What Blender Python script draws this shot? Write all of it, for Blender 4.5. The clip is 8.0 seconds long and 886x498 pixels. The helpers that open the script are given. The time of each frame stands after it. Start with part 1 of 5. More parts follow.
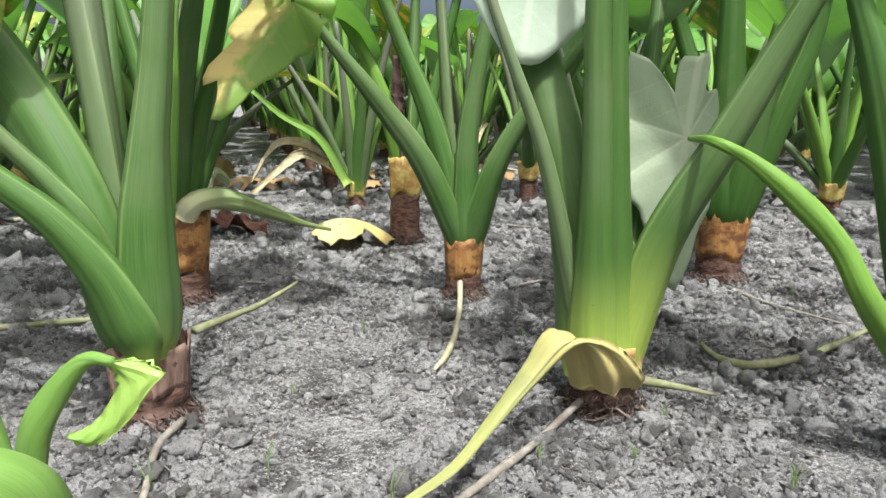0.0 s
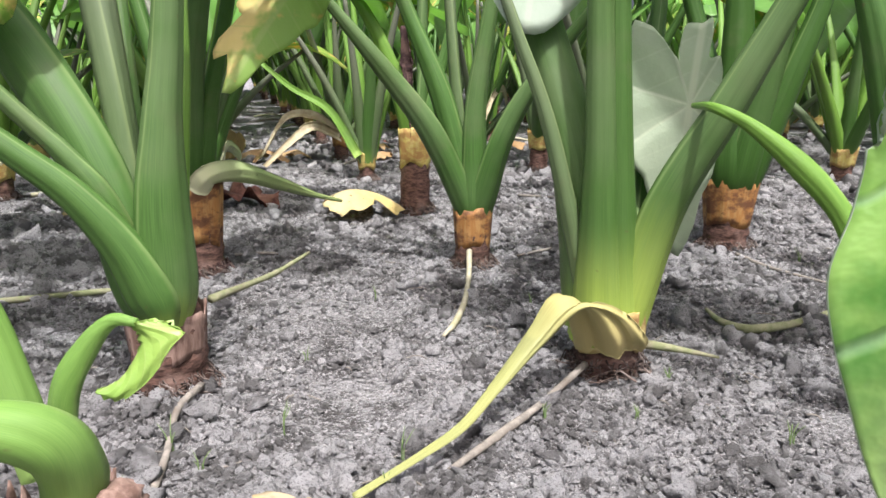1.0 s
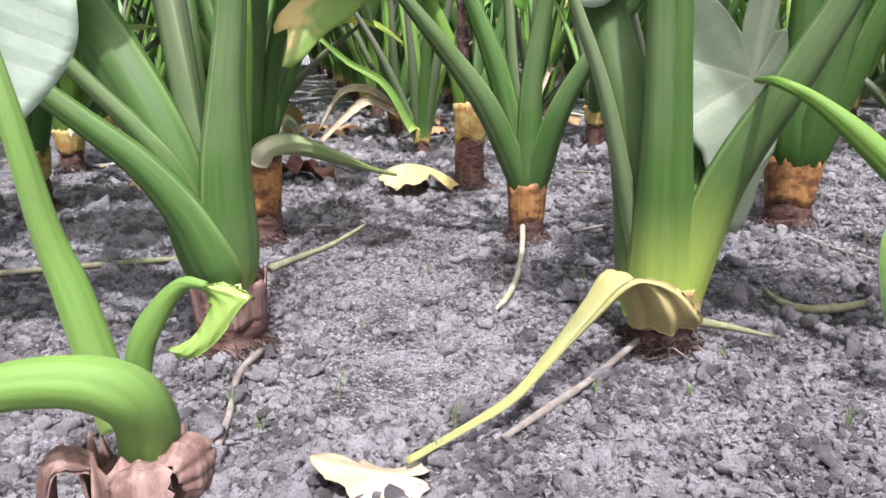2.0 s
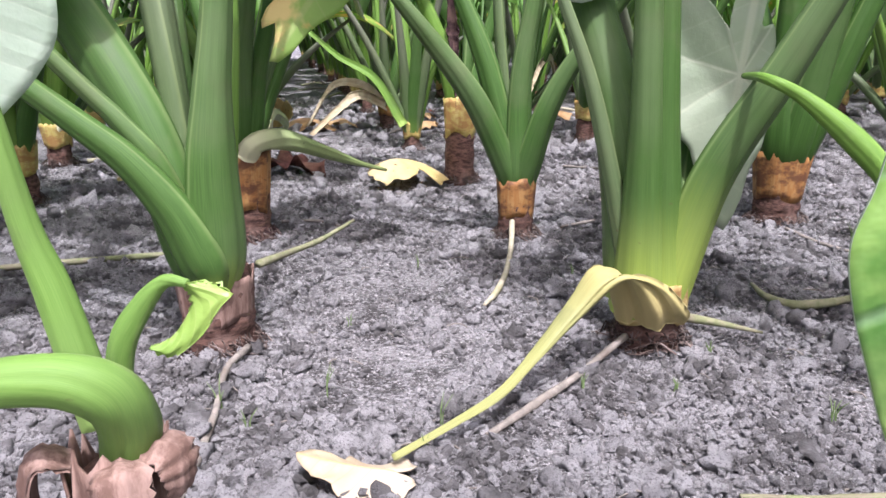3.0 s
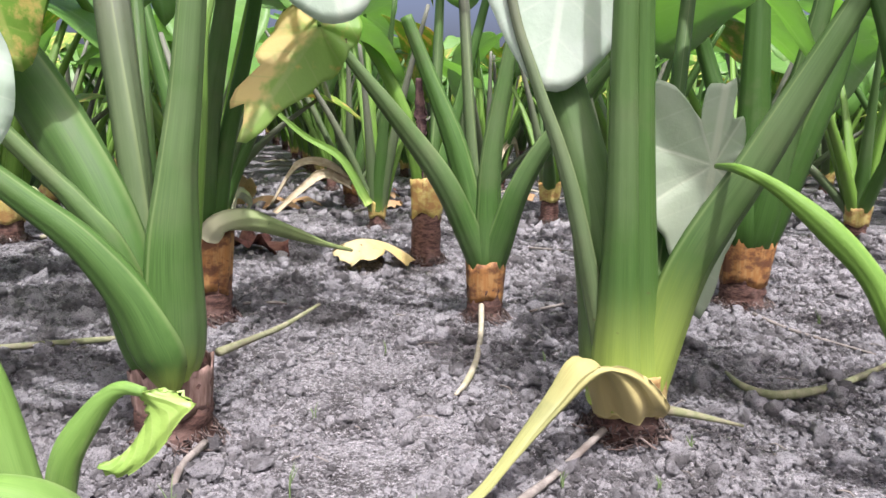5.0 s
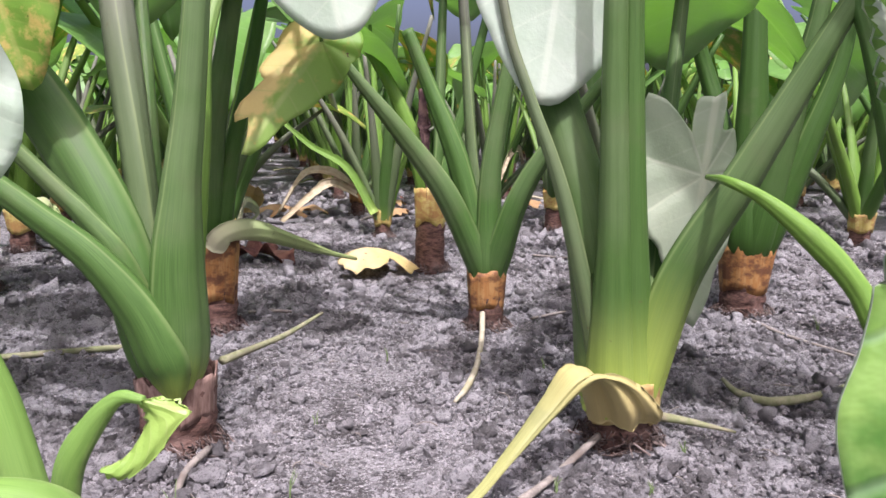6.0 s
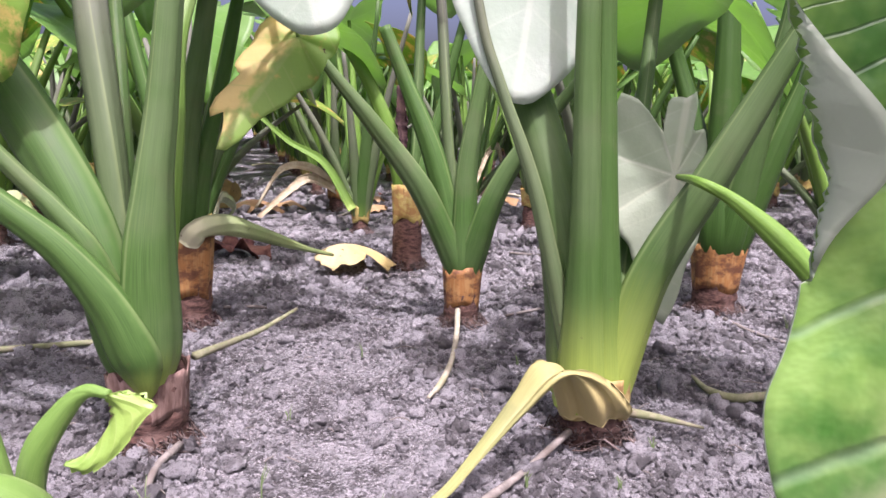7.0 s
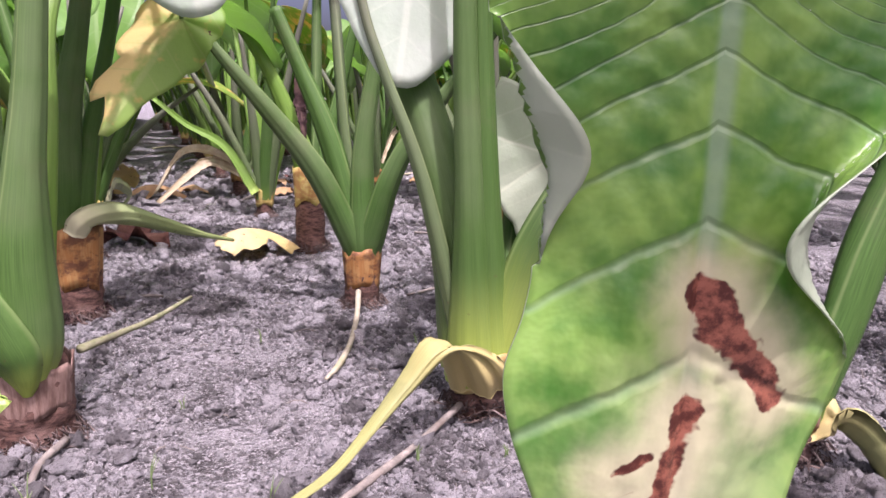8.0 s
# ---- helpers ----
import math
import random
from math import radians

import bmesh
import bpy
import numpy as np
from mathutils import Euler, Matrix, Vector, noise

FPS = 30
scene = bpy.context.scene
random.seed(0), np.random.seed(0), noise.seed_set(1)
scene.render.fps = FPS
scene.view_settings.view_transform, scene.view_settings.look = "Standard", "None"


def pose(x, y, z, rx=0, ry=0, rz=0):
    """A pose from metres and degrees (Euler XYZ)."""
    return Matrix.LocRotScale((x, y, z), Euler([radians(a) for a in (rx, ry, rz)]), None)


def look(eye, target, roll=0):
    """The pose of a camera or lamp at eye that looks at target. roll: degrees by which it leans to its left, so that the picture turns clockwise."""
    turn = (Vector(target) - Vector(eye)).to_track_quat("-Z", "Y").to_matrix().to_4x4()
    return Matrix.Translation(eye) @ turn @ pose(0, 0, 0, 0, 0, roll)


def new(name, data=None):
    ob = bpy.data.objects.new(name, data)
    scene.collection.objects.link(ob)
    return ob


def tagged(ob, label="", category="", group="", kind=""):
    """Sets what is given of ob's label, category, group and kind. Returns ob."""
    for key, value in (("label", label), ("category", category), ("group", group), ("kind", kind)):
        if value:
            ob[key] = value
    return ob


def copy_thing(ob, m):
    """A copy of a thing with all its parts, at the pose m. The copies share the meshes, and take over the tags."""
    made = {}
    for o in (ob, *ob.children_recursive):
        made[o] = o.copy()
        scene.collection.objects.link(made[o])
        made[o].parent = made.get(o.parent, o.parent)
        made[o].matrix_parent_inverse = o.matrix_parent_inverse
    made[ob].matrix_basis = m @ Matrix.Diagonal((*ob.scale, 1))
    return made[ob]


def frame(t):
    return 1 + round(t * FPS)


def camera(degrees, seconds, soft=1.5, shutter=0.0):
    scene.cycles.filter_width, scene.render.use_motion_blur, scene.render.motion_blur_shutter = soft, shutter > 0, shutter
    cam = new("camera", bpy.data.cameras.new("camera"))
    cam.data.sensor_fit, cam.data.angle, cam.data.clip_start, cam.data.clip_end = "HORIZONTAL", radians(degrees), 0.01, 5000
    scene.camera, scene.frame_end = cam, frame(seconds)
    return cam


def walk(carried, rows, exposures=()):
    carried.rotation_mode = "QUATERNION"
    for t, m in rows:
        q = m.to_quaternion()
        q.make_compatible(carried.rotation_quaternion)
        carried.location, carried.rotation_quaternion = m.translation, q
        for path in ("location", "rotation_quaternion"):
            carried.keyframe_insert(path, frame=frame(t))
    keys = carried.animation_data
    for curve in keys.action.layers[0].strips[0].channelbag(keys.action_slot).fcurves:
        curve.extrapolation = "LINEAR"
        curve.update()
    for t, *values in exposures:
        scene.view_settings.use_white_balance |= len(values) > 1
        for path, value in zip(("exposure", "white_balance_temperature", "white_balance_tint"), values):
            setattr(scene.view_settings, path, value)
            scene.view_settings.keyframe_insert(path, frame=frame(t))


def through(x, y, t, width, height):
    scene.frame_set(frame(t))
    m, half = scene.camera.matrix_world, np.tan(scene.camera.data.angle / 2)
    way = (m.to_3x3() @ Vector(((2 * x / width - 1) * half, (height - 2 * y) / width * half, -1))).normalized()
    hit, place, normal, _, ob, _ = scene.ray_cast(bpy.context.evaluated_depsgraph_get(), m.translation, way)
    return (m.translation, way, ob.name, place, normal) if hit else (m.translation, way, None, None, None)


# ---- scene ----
cam = camera(62.6, 8.0)
PATH = [
    (0, (0.139, 0.023, 0.456), (0.137, 1.982, 0.055), 0.7),
    (0.5, (0.143, 0.012, 0.457), (0.063, 1.963, 0.022), -0.0),
    (1, (0.147, -0.003, 0.457), (0.111, 1.939, -0.021), -0.1),
    (1.5, (0.15, -0.01, 0.457), (0.015, 1.907, -0.095), -0.3),
    (1.7, (0.145, -0.016, 0.457), (-0.032, 1.903, -0.078), -0.3),
    (2.8, (0.148, -0.014, 0.455), (-0.025, 1.895, -0.115), -0.1),
    (3, (0.151, -0.013, 0.458), (-0.005, 1.901, -0.098), -0.1),
    (3.5, (0.15, -0.016, 0.457), (0.01, 1.903, -0.088), 0.1),
    (4, (0.132, 0.015, 0.445), (0.009, 1.938, -0.09), 0.1),
    (4.5, (0.127, 0.031, 0.454), (0.088, 1.988, 0.042), 1.0),
    (5.8, (0.146, 0.005, 0.475), (0.06, 1.975, 0.142), 1.0),
    (6, (0.15, 0.001, 0.476), (0.071, 1.972, 0.141), 0.7),
    (6.5, (0.157, 0.0, 0.477), (0.112, 1.972, 0.143), 0.7),
    (7, (0.159, -0.005, 0.477), (0.136, 1.965, 0.135), 1.4),
    (7.4, (0.179, -0.018, 0.478), (0.237, 1.949, 0.123), 0.9),
    (7.5, (0.186, -0.016, 0.477), (0.277, 1.949, 0.114), 1.6),
    (8, (0.202, -0.029, 0.486), (0.406, 1.921, 0.092), 0.9),
]
walk(cam, [(t, look(eye, target, roll)) for t, eye, target, roll in PATH],
     [(0, 0.70, 5960, 7), (1.0, 0.74, 5960, 15), (1.5, 0.78, 5760, 22), (3.5, 0.76, 5710, 24), (4.5, 0.82, 5860, 22), (6.0, 0.68, 5860, 29), (7.0, 0.81, 5860, 37), (8.0, 0.72, 5960, 40)])

# ---- light ----
SUN_ELEVATION, SUN_TURN = radians(64), radians(166)
world = bpy.data.worlds.new("sky")
scene.world = world
world.use_nodes = True
wn = world.node_tree.nodes
sky = wn.new("ShaderNodeTexSky")
sky.sky_type, sky.sun_disc = "NISHITA", False
sky.sun_elevation, sky.sun_rotation = SUN_ELEVATION, SUN_TURN
sky.air_density, sky.dust_density, sky.ozone_density = 0.7, 10.0, 0.3
wn["Background"].inputs["Strength"].default_value = 0.15
world.node_tree.links.new(sky.outputs[0], wn["Background"].inputs["Color"])
sun = new("sun", bpy.data.lights.new("sun", "SUN"))
sun.data.energy, sun.data.angle, sun.data.color = 3.7, radians(1.4), (1.0, 0.95, 0.87)
# the sun stands over the way that SUN_TURN names, clockwise from +y
sun_way = Vector((math.sin(SUN_TURN) * math.cos(SUN_ELEVATION), math.cos(SUN_TURN) * math.cos(SUN_ELEVATION), math.sin(SUN_ELEVATION)))
sun.matrix_world = look(sun_way * 30, (0, 0, 0))


# ---- materials ----
class Mat:
    """A small node writer for one procedural material."""

    def segment(self, u, v, a, b):
        """The distance from (u, v) to the line from a to b."""
        dx, dy = b[0] - a[0], b[1] - a[1]
        px, py = self.math("SUBTRACT", u, a[0]), self.math("SUBTRACT", v, a[1])
        k = self.math("DIVIDE", self.math("ADD", self.math("MULTIPLY", px, dx), self.math("MULTIPLY", py, dy)), dx * dx + dy * dy)
        k = self.math("MINIMUM", self.math("MAXIMUM", k, 0.0), 1.0)
        ex, ey = self.math("SUBTRACT", px, self.math("MULTIPLY", k, dx)), self.math("SUBTRACT", py, self.math("MULTIPLY", k, dy))
        return self.math("SQRT", self.math("ADD", self.math("MULTIPLY", ex, ex), self.math("MULTIPLY", ey, ey)))

    def __init__(self, name, rough=0.6, spec=0.5):
        self.m = bpy.data.materials.new(name)
        self.m.use_nodes = True
        self.t = self.m.node_tree
        self.b = self.t.nodes["Principled BSDF"]
        self.b.inputs["Roughness"].default_value = rough
        self.b.inputs["Specular IOR Level"].default_value = spec
        self.co = self.t.nodes.new("ShaderNodeTexCoord")

    def link(self, a, b):
        self.t.links.new(a, b)

    def put(self, sock, v):
        if isinstance(v, (int, float)):
            sock.default_value = v
        elif isinstance(v, tuple):
            sock.default_value = (*v, 1.0) if len(v) == 3 and sock.type == "RGBA" else v
        else:
            self.link(v, sock)

    def noise(self, scale, detail=3.0, rough=0.55, space="Object", stretch=(1, 1, 1), offset=None):
        mp = self.t.nodes.new("ShaderNodeMapping")
        self.link(self.co.outputs[space], mp.inputs[0])
        mp.inputs["Scale"].default_value = stretch
        if offset is not None:
            self.link(offset, mp.inputs["Location"])
        n = self.t.nodes.new("ShaderNodeTexNoise")
        n.inputs["Scale"].default_value, n.inputs["Detail"].default_value = scale, detail
        n.inputs["Roughness"].default_value = rough
        self.link(mp.outputs[0], n.inputs["Vector"])
        return n.outputs["Fac"]

    def voronoi(self, scale, space="Object", out="Distance"):
        n = self.t.nodes.new("ShaderNodeTexVoronoi")
        n.inputs["Scale"].default_value = scale
        self.link(self.co.outputs[space], n.inputs["Vector"])
        return n.outputs[out]

    def math(self, op, a, b=0.0, c=0.0):
        n = self.t.nodes.new("ShaderNodeMath")
        n.operation = op
        for i, v in enumerate((a, b, c)):
            self.put(n.inputs[i], v)
        return n.outputs[0]

    def span(self, v, lo, hi, a=0.0, b=1.0):
        n = self.t.nodes.new("ShaderNodeMapRange")
        n.interpolation_type = "SMOOTHSTEP"
        for i, x in enumerate((v, lo, hi, a, b)):
            self.put(n.inputs[i], x)
        return n.outputs[0]

    def mix(self, f, a, b):
        n = self.t.nodes.new("ShaderNodeMix")
        n.data_type = "RGBA"
        self.put(n.inputs[0], f)
        self.put(n.inputs[6], a)
        self.put(n.inputs[7], b)
        return n.outputs[2]

    def random(self):
        return self.t.nodes.new("ShaderNodeObjectInfo").outputs["Random"]

    def island(self):
        return self.t.nodes.new("ShaderNodeNewGeometry").outputs["Random Per Island"]

    def uv(self):
        n = self.t.nodes.new("ShaderNodeSeparateXYZ")
        self.link(self.co.outputs["UV"], n.inputs[0])
        return n.outputs[0], n.outputs[1]

    def bump(self, height, strength=0.4, distance=0.002):
        n = self.t.nodes.new("ShaderNodeBump")
        n.inputs["Strength"].default_value, n.inputs["Distance"].default_value = strength, distance
        self.link(height, n.inputs["Height"])
        self.link(n.outputs[0], self.b.inputs["Normal"])

    def done(self, colour, rough=None, through=None, share=0.0):
        """through, share: the colour and the share of light that shines through a thin leaf."""
        self.put(self.b.inputs["Base Color"], colour)
        if rough is not None:
            self.put(self.b.inputs["Roughness"], rough)
        if through is not None:
            tr = self.t.nodes.new("ShaderNodeBsdfTranslucent")
            self.put(tr.inputs[0], through)
            ms = self.t.nodes.new("ShaderNodeMixShader")
            ms.inputs[0].default_value = share
            self.link(self.b.outputs[0], ms.inputs[1])
            self.link(tr.outputs[0], ms.inputs[2])
            self.link(ms.outputs[0], self.t.nodes["Material Output"].inputs["Surface"])
        return self.m


def soil_material():
    m = Mat("dry_grey_soil", 0.95, 0.15)
    mid, fine, speck = m.noise(9, 4, 0.65), m.noise(110, 4, 0.7), m.noise(260, 3, 0.7)
    crumb = m.voronoi(120)
    # dark patches and gaps between clods: moist soil, with some shade painted in
    c = m.mix(m.span(mid, 0.40, 0.56), (0.085, 0.081, 0.077), (0.27, 0.266, 0.26))
    c = m.mix(m.span(m.noise(2.6, 4, 0.6), 0.48, 0.60, 0.0, 0.4), c, (0.38, 0.375, 0.37))
    c = m.mix(m.span(fine, 0.51, 0.57, 0.0, 0.75), c, (0.43, 0.425, 0.42))
    c = m.mix(m.span(m.noise(70, 4, 0.7), 0.53, 0.60, 0.0, 0.8), c, (0.085, 0.081, 0.077))
    c = m.mix(m.span(speck, 0.56, 0.62, 0.0, 0.8), c, (0.54, 0.535, 0.53))
    c = m.mix(m.span(m.noise(330, 2, 0.7), 0.58, 0.64, 0.0, 0.8), c, (0.05, 0.047, 0.044))
    m.bump(m.math("ADD", m.math("ADD", fine, m.math("MULTIPLY", speck, 0.6)), m.math("MULTIPLY", crumb, -0.9)), 1.0, 0.014)
    return m.done(c)


def clod_material():
    m = Mat("soil_clod", 0.95, 0.15)
    r = m.island()
    # same patches as the soil: damp earth, partly dappled shade as colour
    c = m.mix(m.span(m.noise(9, 4, 0.65), 0.40, 0.56), (0.15, 0.146, 0.14), (0.44, 0.435, 0.43))
    c = m.mix(m.span(r, 0.3, 1.0, 0.0, 0.6), c, (0.60, 0.595, 0.59))
    c = m.mix(m.span(m.math("FRACT", m.math("MULTIPLY", r, 17.0)), 0.70, 0.95, 0.0, 0.75), c, (0.12, 0.116, 0.11))
    c = m.mix(m.span(m.noise(260, 4, 0.75), 0.52, 0.60, 0.0, 0.7), c, (0.16, 0.156, 0.15))
    m.bump(m.noise(380, 4, 0.75), 1.0, 0.012)
    return m.done(c)


def stalk_material(name, green, deep, pale, purple=0.0, base=0.10, foot=0.32):
    m = Mat(name, 0.5, 0.22)
    u, v = m.uv()
    r = m.random()
    streak = m.noise(9, 4, 0.6, "UV", (9, 0.7, 1))
    c = m.mix(m.span(streak, 0.15, 0.9), deep, green)
    c = m.mix(m.math("MULTIPLY", m.span(r, 0.35, 1.0, 0.0, 0.4), m.span(m.noise(5, 3), 0.3, 0.7)), c, (0.15, 0.19, 0.10))
    if purple:
        c = m.mix(m.math("MULTIPLY", m.span(v, 0.25, 0.8), purple), c, (0.16, 0.15, 0.135))
    edge = m.math("ABSOLUTE", m.math("SUBTRACT", u, 0.5))
    c = m.mix(m.span(edge, 0.497, 0.5, 0.0, 0.25), c, (0.30, 0.38, 0.16))
    c = m.mix(m.span(m.math("ADD", v, m.math("MULTIPLY", streak, 0.14)), 0.07, base + 0.07, foot, 0.0), c, pale)
    c = m.mix(m.span(m.noise(60, 2), 0.72, 0.78, 0.0, 0.6), c, (0.09, 0.075, 0.03))
    c = m.mix(m.span(m.noise(22, 4, 0.7, "UV", (5, 1.2, 1)), 0.66, 0.74, 0.0, 0.45), c, (0.16, 0.17, 0.07))
    c = m.mix(m.span(m.noise(7, 4, 0.65), 0.52, 0.7, 0.0, 0.35), c, (0.10, 0.12, 0.055))
    m.bump(m.noise(30, 3, 0.6, "UV", (8, 0.4, 1)), 0.2, 0.003)
    return m.done(c, m.span(streak, 0.3, 0.7, 0.42, 0.6))


def leaf_material(name, body, light, vein, through, share, rough=0.42, spots=0.0, spot=(0.10, 0.05, 0.02), yellow=0.0, rows=4.6, slant=2.4, star=False, half=False, patch=3.2, relief=0.004):
    """A taro blade: midrib along the length, side veins that leave it slanting to the rim."""
    m = Mat(name, rough, 0.45)
    u, v = m.uv()
    au = m.math("ABSOLUTE", u)
    wob = m.math("MULTIPLY", m.math("SUBTRACT", m.noise(5, 2, 0.5, "UV"), 0.5), 0.10)
    row = m.math("ADD", m.math("SUBTRACT", m.math("MULTIPLY", v, rows), m.math("MULTIPLY", au, slant)), wob)
    saw = m.math("ABSOLUTE", m.math("SUBTRACT", m.math("FRACT", row), 0.5))
    side = m.span(saw, 0.44, 0.5)
    mid = m.span(au, 0.012, 0.035, 1.0, 0.0)
    veins = m.math("MAXIMUM", mid, m.math("MULTIPLY", side, 0.35 if star else 0.7))
    if star:
        far = m.math("SQRT", m.math("ADD", m.math("MULTIPLY", u, u), m.math("MULTIPLY", v, v)))
        ray = m.math("MULTIPLY", far, m.math("ABSOLUTE", m.math("SINE", m.math("ADD", m.math("MULTIPLY", m.math("ARCTAN2", u, v), 3.5), m.math("MULTIPLY", wob, 4.0)))))
        veins = m.math("MAXIMUM", veins, m.span(ray, 0.012, 0.045, 1.0, 0.0))
    blotch = m.noise(patch, 4, 0.6)
    c = m.mix(m.span(blotch, 0.35, 0.65), body, light)
    c = m.mix(m.span(m.noise(70, 4, 0.65), 0.4, 0.7, 0.0, 0.3), c, light)
    shine = m.mix(m.span(blotch, 0.35, 0.65), through, light)
    if yellow:
        f = m.span(m.noise(4.5, 4, 0.6, "UV"), 0.62 - yellow * 0.35, 0.72 - yellow * 0.25)
        c = m.mix(f, c, (0.56, 0.47, 0.13))
        shine = m.mix(f, shine, (0.7, 0.55, 0.14))
    if half:
        f = m.span(m.math("ADD", u, m.math("MULTIPLY", m.math("SUBTRACT", m.noise(3.5, 3, 0.6, "UV"), 0.5), 0.9)), -0.16, 0.02, 1.0, 0.0)
        c, shine = m.mix(f, c, (0.74, 0.64, 0.27)), m.mix(f, shine, (0.8, 0.66, 0.25))
    c = m.mix(m.math("MULTIPLY", veins, 0.75), c, vein)
    if spots:
        f = m.span(m.noise(7.5, 3, 0.6, "UV"), 0.74 - spots * 0.12, 0.77 - spots * 0.12)
        c = m.mix(f, c, spot)
        shine = m.mix(f, shine, spot)
    m.bump(m.math("ADD", m.math("MULTIPLY", m.math("SUBTRACT", 1.0, saw), 0.7), m.math("MULTIPLY", m.noise(130, 3, 0.6), 0.4)), 0.5, relief)
    return m.done(c, through=shine, share=share)


def close_leaf_material():
    """The broad leaf by the path, its coordinates in decimetres beside and down its midrib: veins, quilting, burnt holes with bleached rims."""
    m = Mat("glossy_leaf_upper_side", 0.36, 0.45)
    u, v = m.uv()
    au = m.math("ABSOLUTE", u)
    wob = m.math("MULTIPLY", m.math("SUBTRACT", m.noise(4, 2, 0.5, "UV"), 0.5), 0.05)
    deep = m.math("MAXIMUM", m.math("ADD", m.math("SUBTRACT", v, m.math("MULTIPLY", au, 0.5)), wob), 0.04)
    row = m.math("DIVIDE", m.math("LOGARITHM", m.math("DIVIDE", deep, 0.46), math.e), 0.34)
    saw = m.math("ABSOLUTE", m.math("SUBTRACT", m.math("FRACT", m.math("ADD", row, 0.5)), 0.5))
    side = m.span(saw, 0.0, 0.075, 1.0, 0.0)
    veins = m.math("MAXIMUM", m.span(au, 0.012, 0.045, 1.0, 0.0), m.math("MULTIPLY", side, 0.55))
    blotch = m.noise(3.0, 4, 0.6, "UV")
    c = m.mix(m.span(blotch, 0.36, 0.62), (0.045, 0.16, 0.016), (0.19, 0.35, 0.06))
    c = m.mix(m.span(m.noise(30, 3, 0.5, "UV"), 0.4, 0.7, 0.0, 0.12), c, (0.22, 0.37, 0.11))
    # lower midrib paler: yellowing, and the sun on it put into the colour
    pale = m.span(m.math("ADD", v, m.math("MULTIPLY", m.math("SUBTRACT", blotch, 0.5), 1.2)), 1.15, 1.75, 0.0, 0.55)
    c = m.mix(m.math("MULTIPLY", pale, m.span(au, 0.10, 0.42, 1.0, 0.2)), c, (0.50, 0.54, 0.33))
    c = m.mix(m.math("MULTIPLY", veins, 0.7), c, (0.24, 0.36, 0.22))
    shine = m.mix(m.span(blotch, 0.36, 0.62), (0.17, 0.42, 0.05), (0.30, 0.52, 0.10))
    d = 9.0
    for a, b, r in (((0.02, 1.12), (0.06, 1.21), 0.060), ((0.07, 1.20), (0.27, 1.42), 0.046), ((0.00, 1.45), (-0.06, 1.80), 0.040), ((-0.20, 1.63), (-0.11, 1.59), 0.016), ((-0.17, 1.71), (-0.13, 1.69), 0.012)):
        d = m.math("MINIMUM", d, m.math("SUBTRACT", m.segment(u, v, a, b), r))
    d = m.math("ADD", d, m.math("MULTIPLY", m.math("SUBTRACT", m.noise(8, 3, 0.6, "UV"), 0.5), 0.12))
    f = m.span(d, 0.0, 0.17, 0.75, 0.0)
    c, shine = m.mix(f, c, (0.60, 0.56, 0.36)), m.mix(f, shine, (0.6, 0.58, 0.3))
    f = m.span(d, -0.008, 0.004)
    rust = m.mix(m.span(m.noise(16, 4, 0.65, "UV"), 0.38, 0.62), (0.075, 0.020, 0.012), (0.30, 0.11, 0.065))
    c, shine = m.mix(f, rust, c), m.mix(f, rust, shine)
    m.bump(m.math("ADD", m.math("MULTIPLY", side, -0.5), m.math("MULTIPLY", m.noise(16, 2, 0.5, "UV"), 0.5)), 0.45, 0.003)
    return m.done(c, through=shine, share=0.22)


def rough_material(name, a, b, c2, scale=40, stretch=(1, 1, 1), rough=0.9, bump=0.8):
    m = Mat(name, rough, 0.2)
    n = m.noise(scale, 5, 0.65, "Object", stretch)
    c = m.mix(m.span(n, 0.35, 0.65), a, b)
    c = m.mix(m.span(m.noise(scale * 0.25, 4, 0.6), 0.5, 0.68, 0.0, 0.8), c, c2)
    m.bump(n, bump, 0.004)
    return m.done(c)


def sheath_material(name, main, light, dark):
    """A withered leaf sheath: papery, browned in blotches, with fine veins along it."""
    m = Mat(name, 0.6, 0.3)
    grain = m.noise(30, 4, 0.6, "Object", (4, 4, 0.5))
    c = m.mix(m.span(grain, 0.42, 0.62, 0.0, 0.6), main, light)
    c = m.mix(m.span(m.noise(16, 4, 0.65, "Object", (1, 1, 1.6)), 0.44, 0.60, 0.0, 0.85), c, dark)
    c = m.mix(m.span(m.noise(70, 3, 0.6), 0.62, 0.7, 0.0, 0.6), c, dark)
    m.bump(grain, 0.3, 0.002)
    return m.done(c)


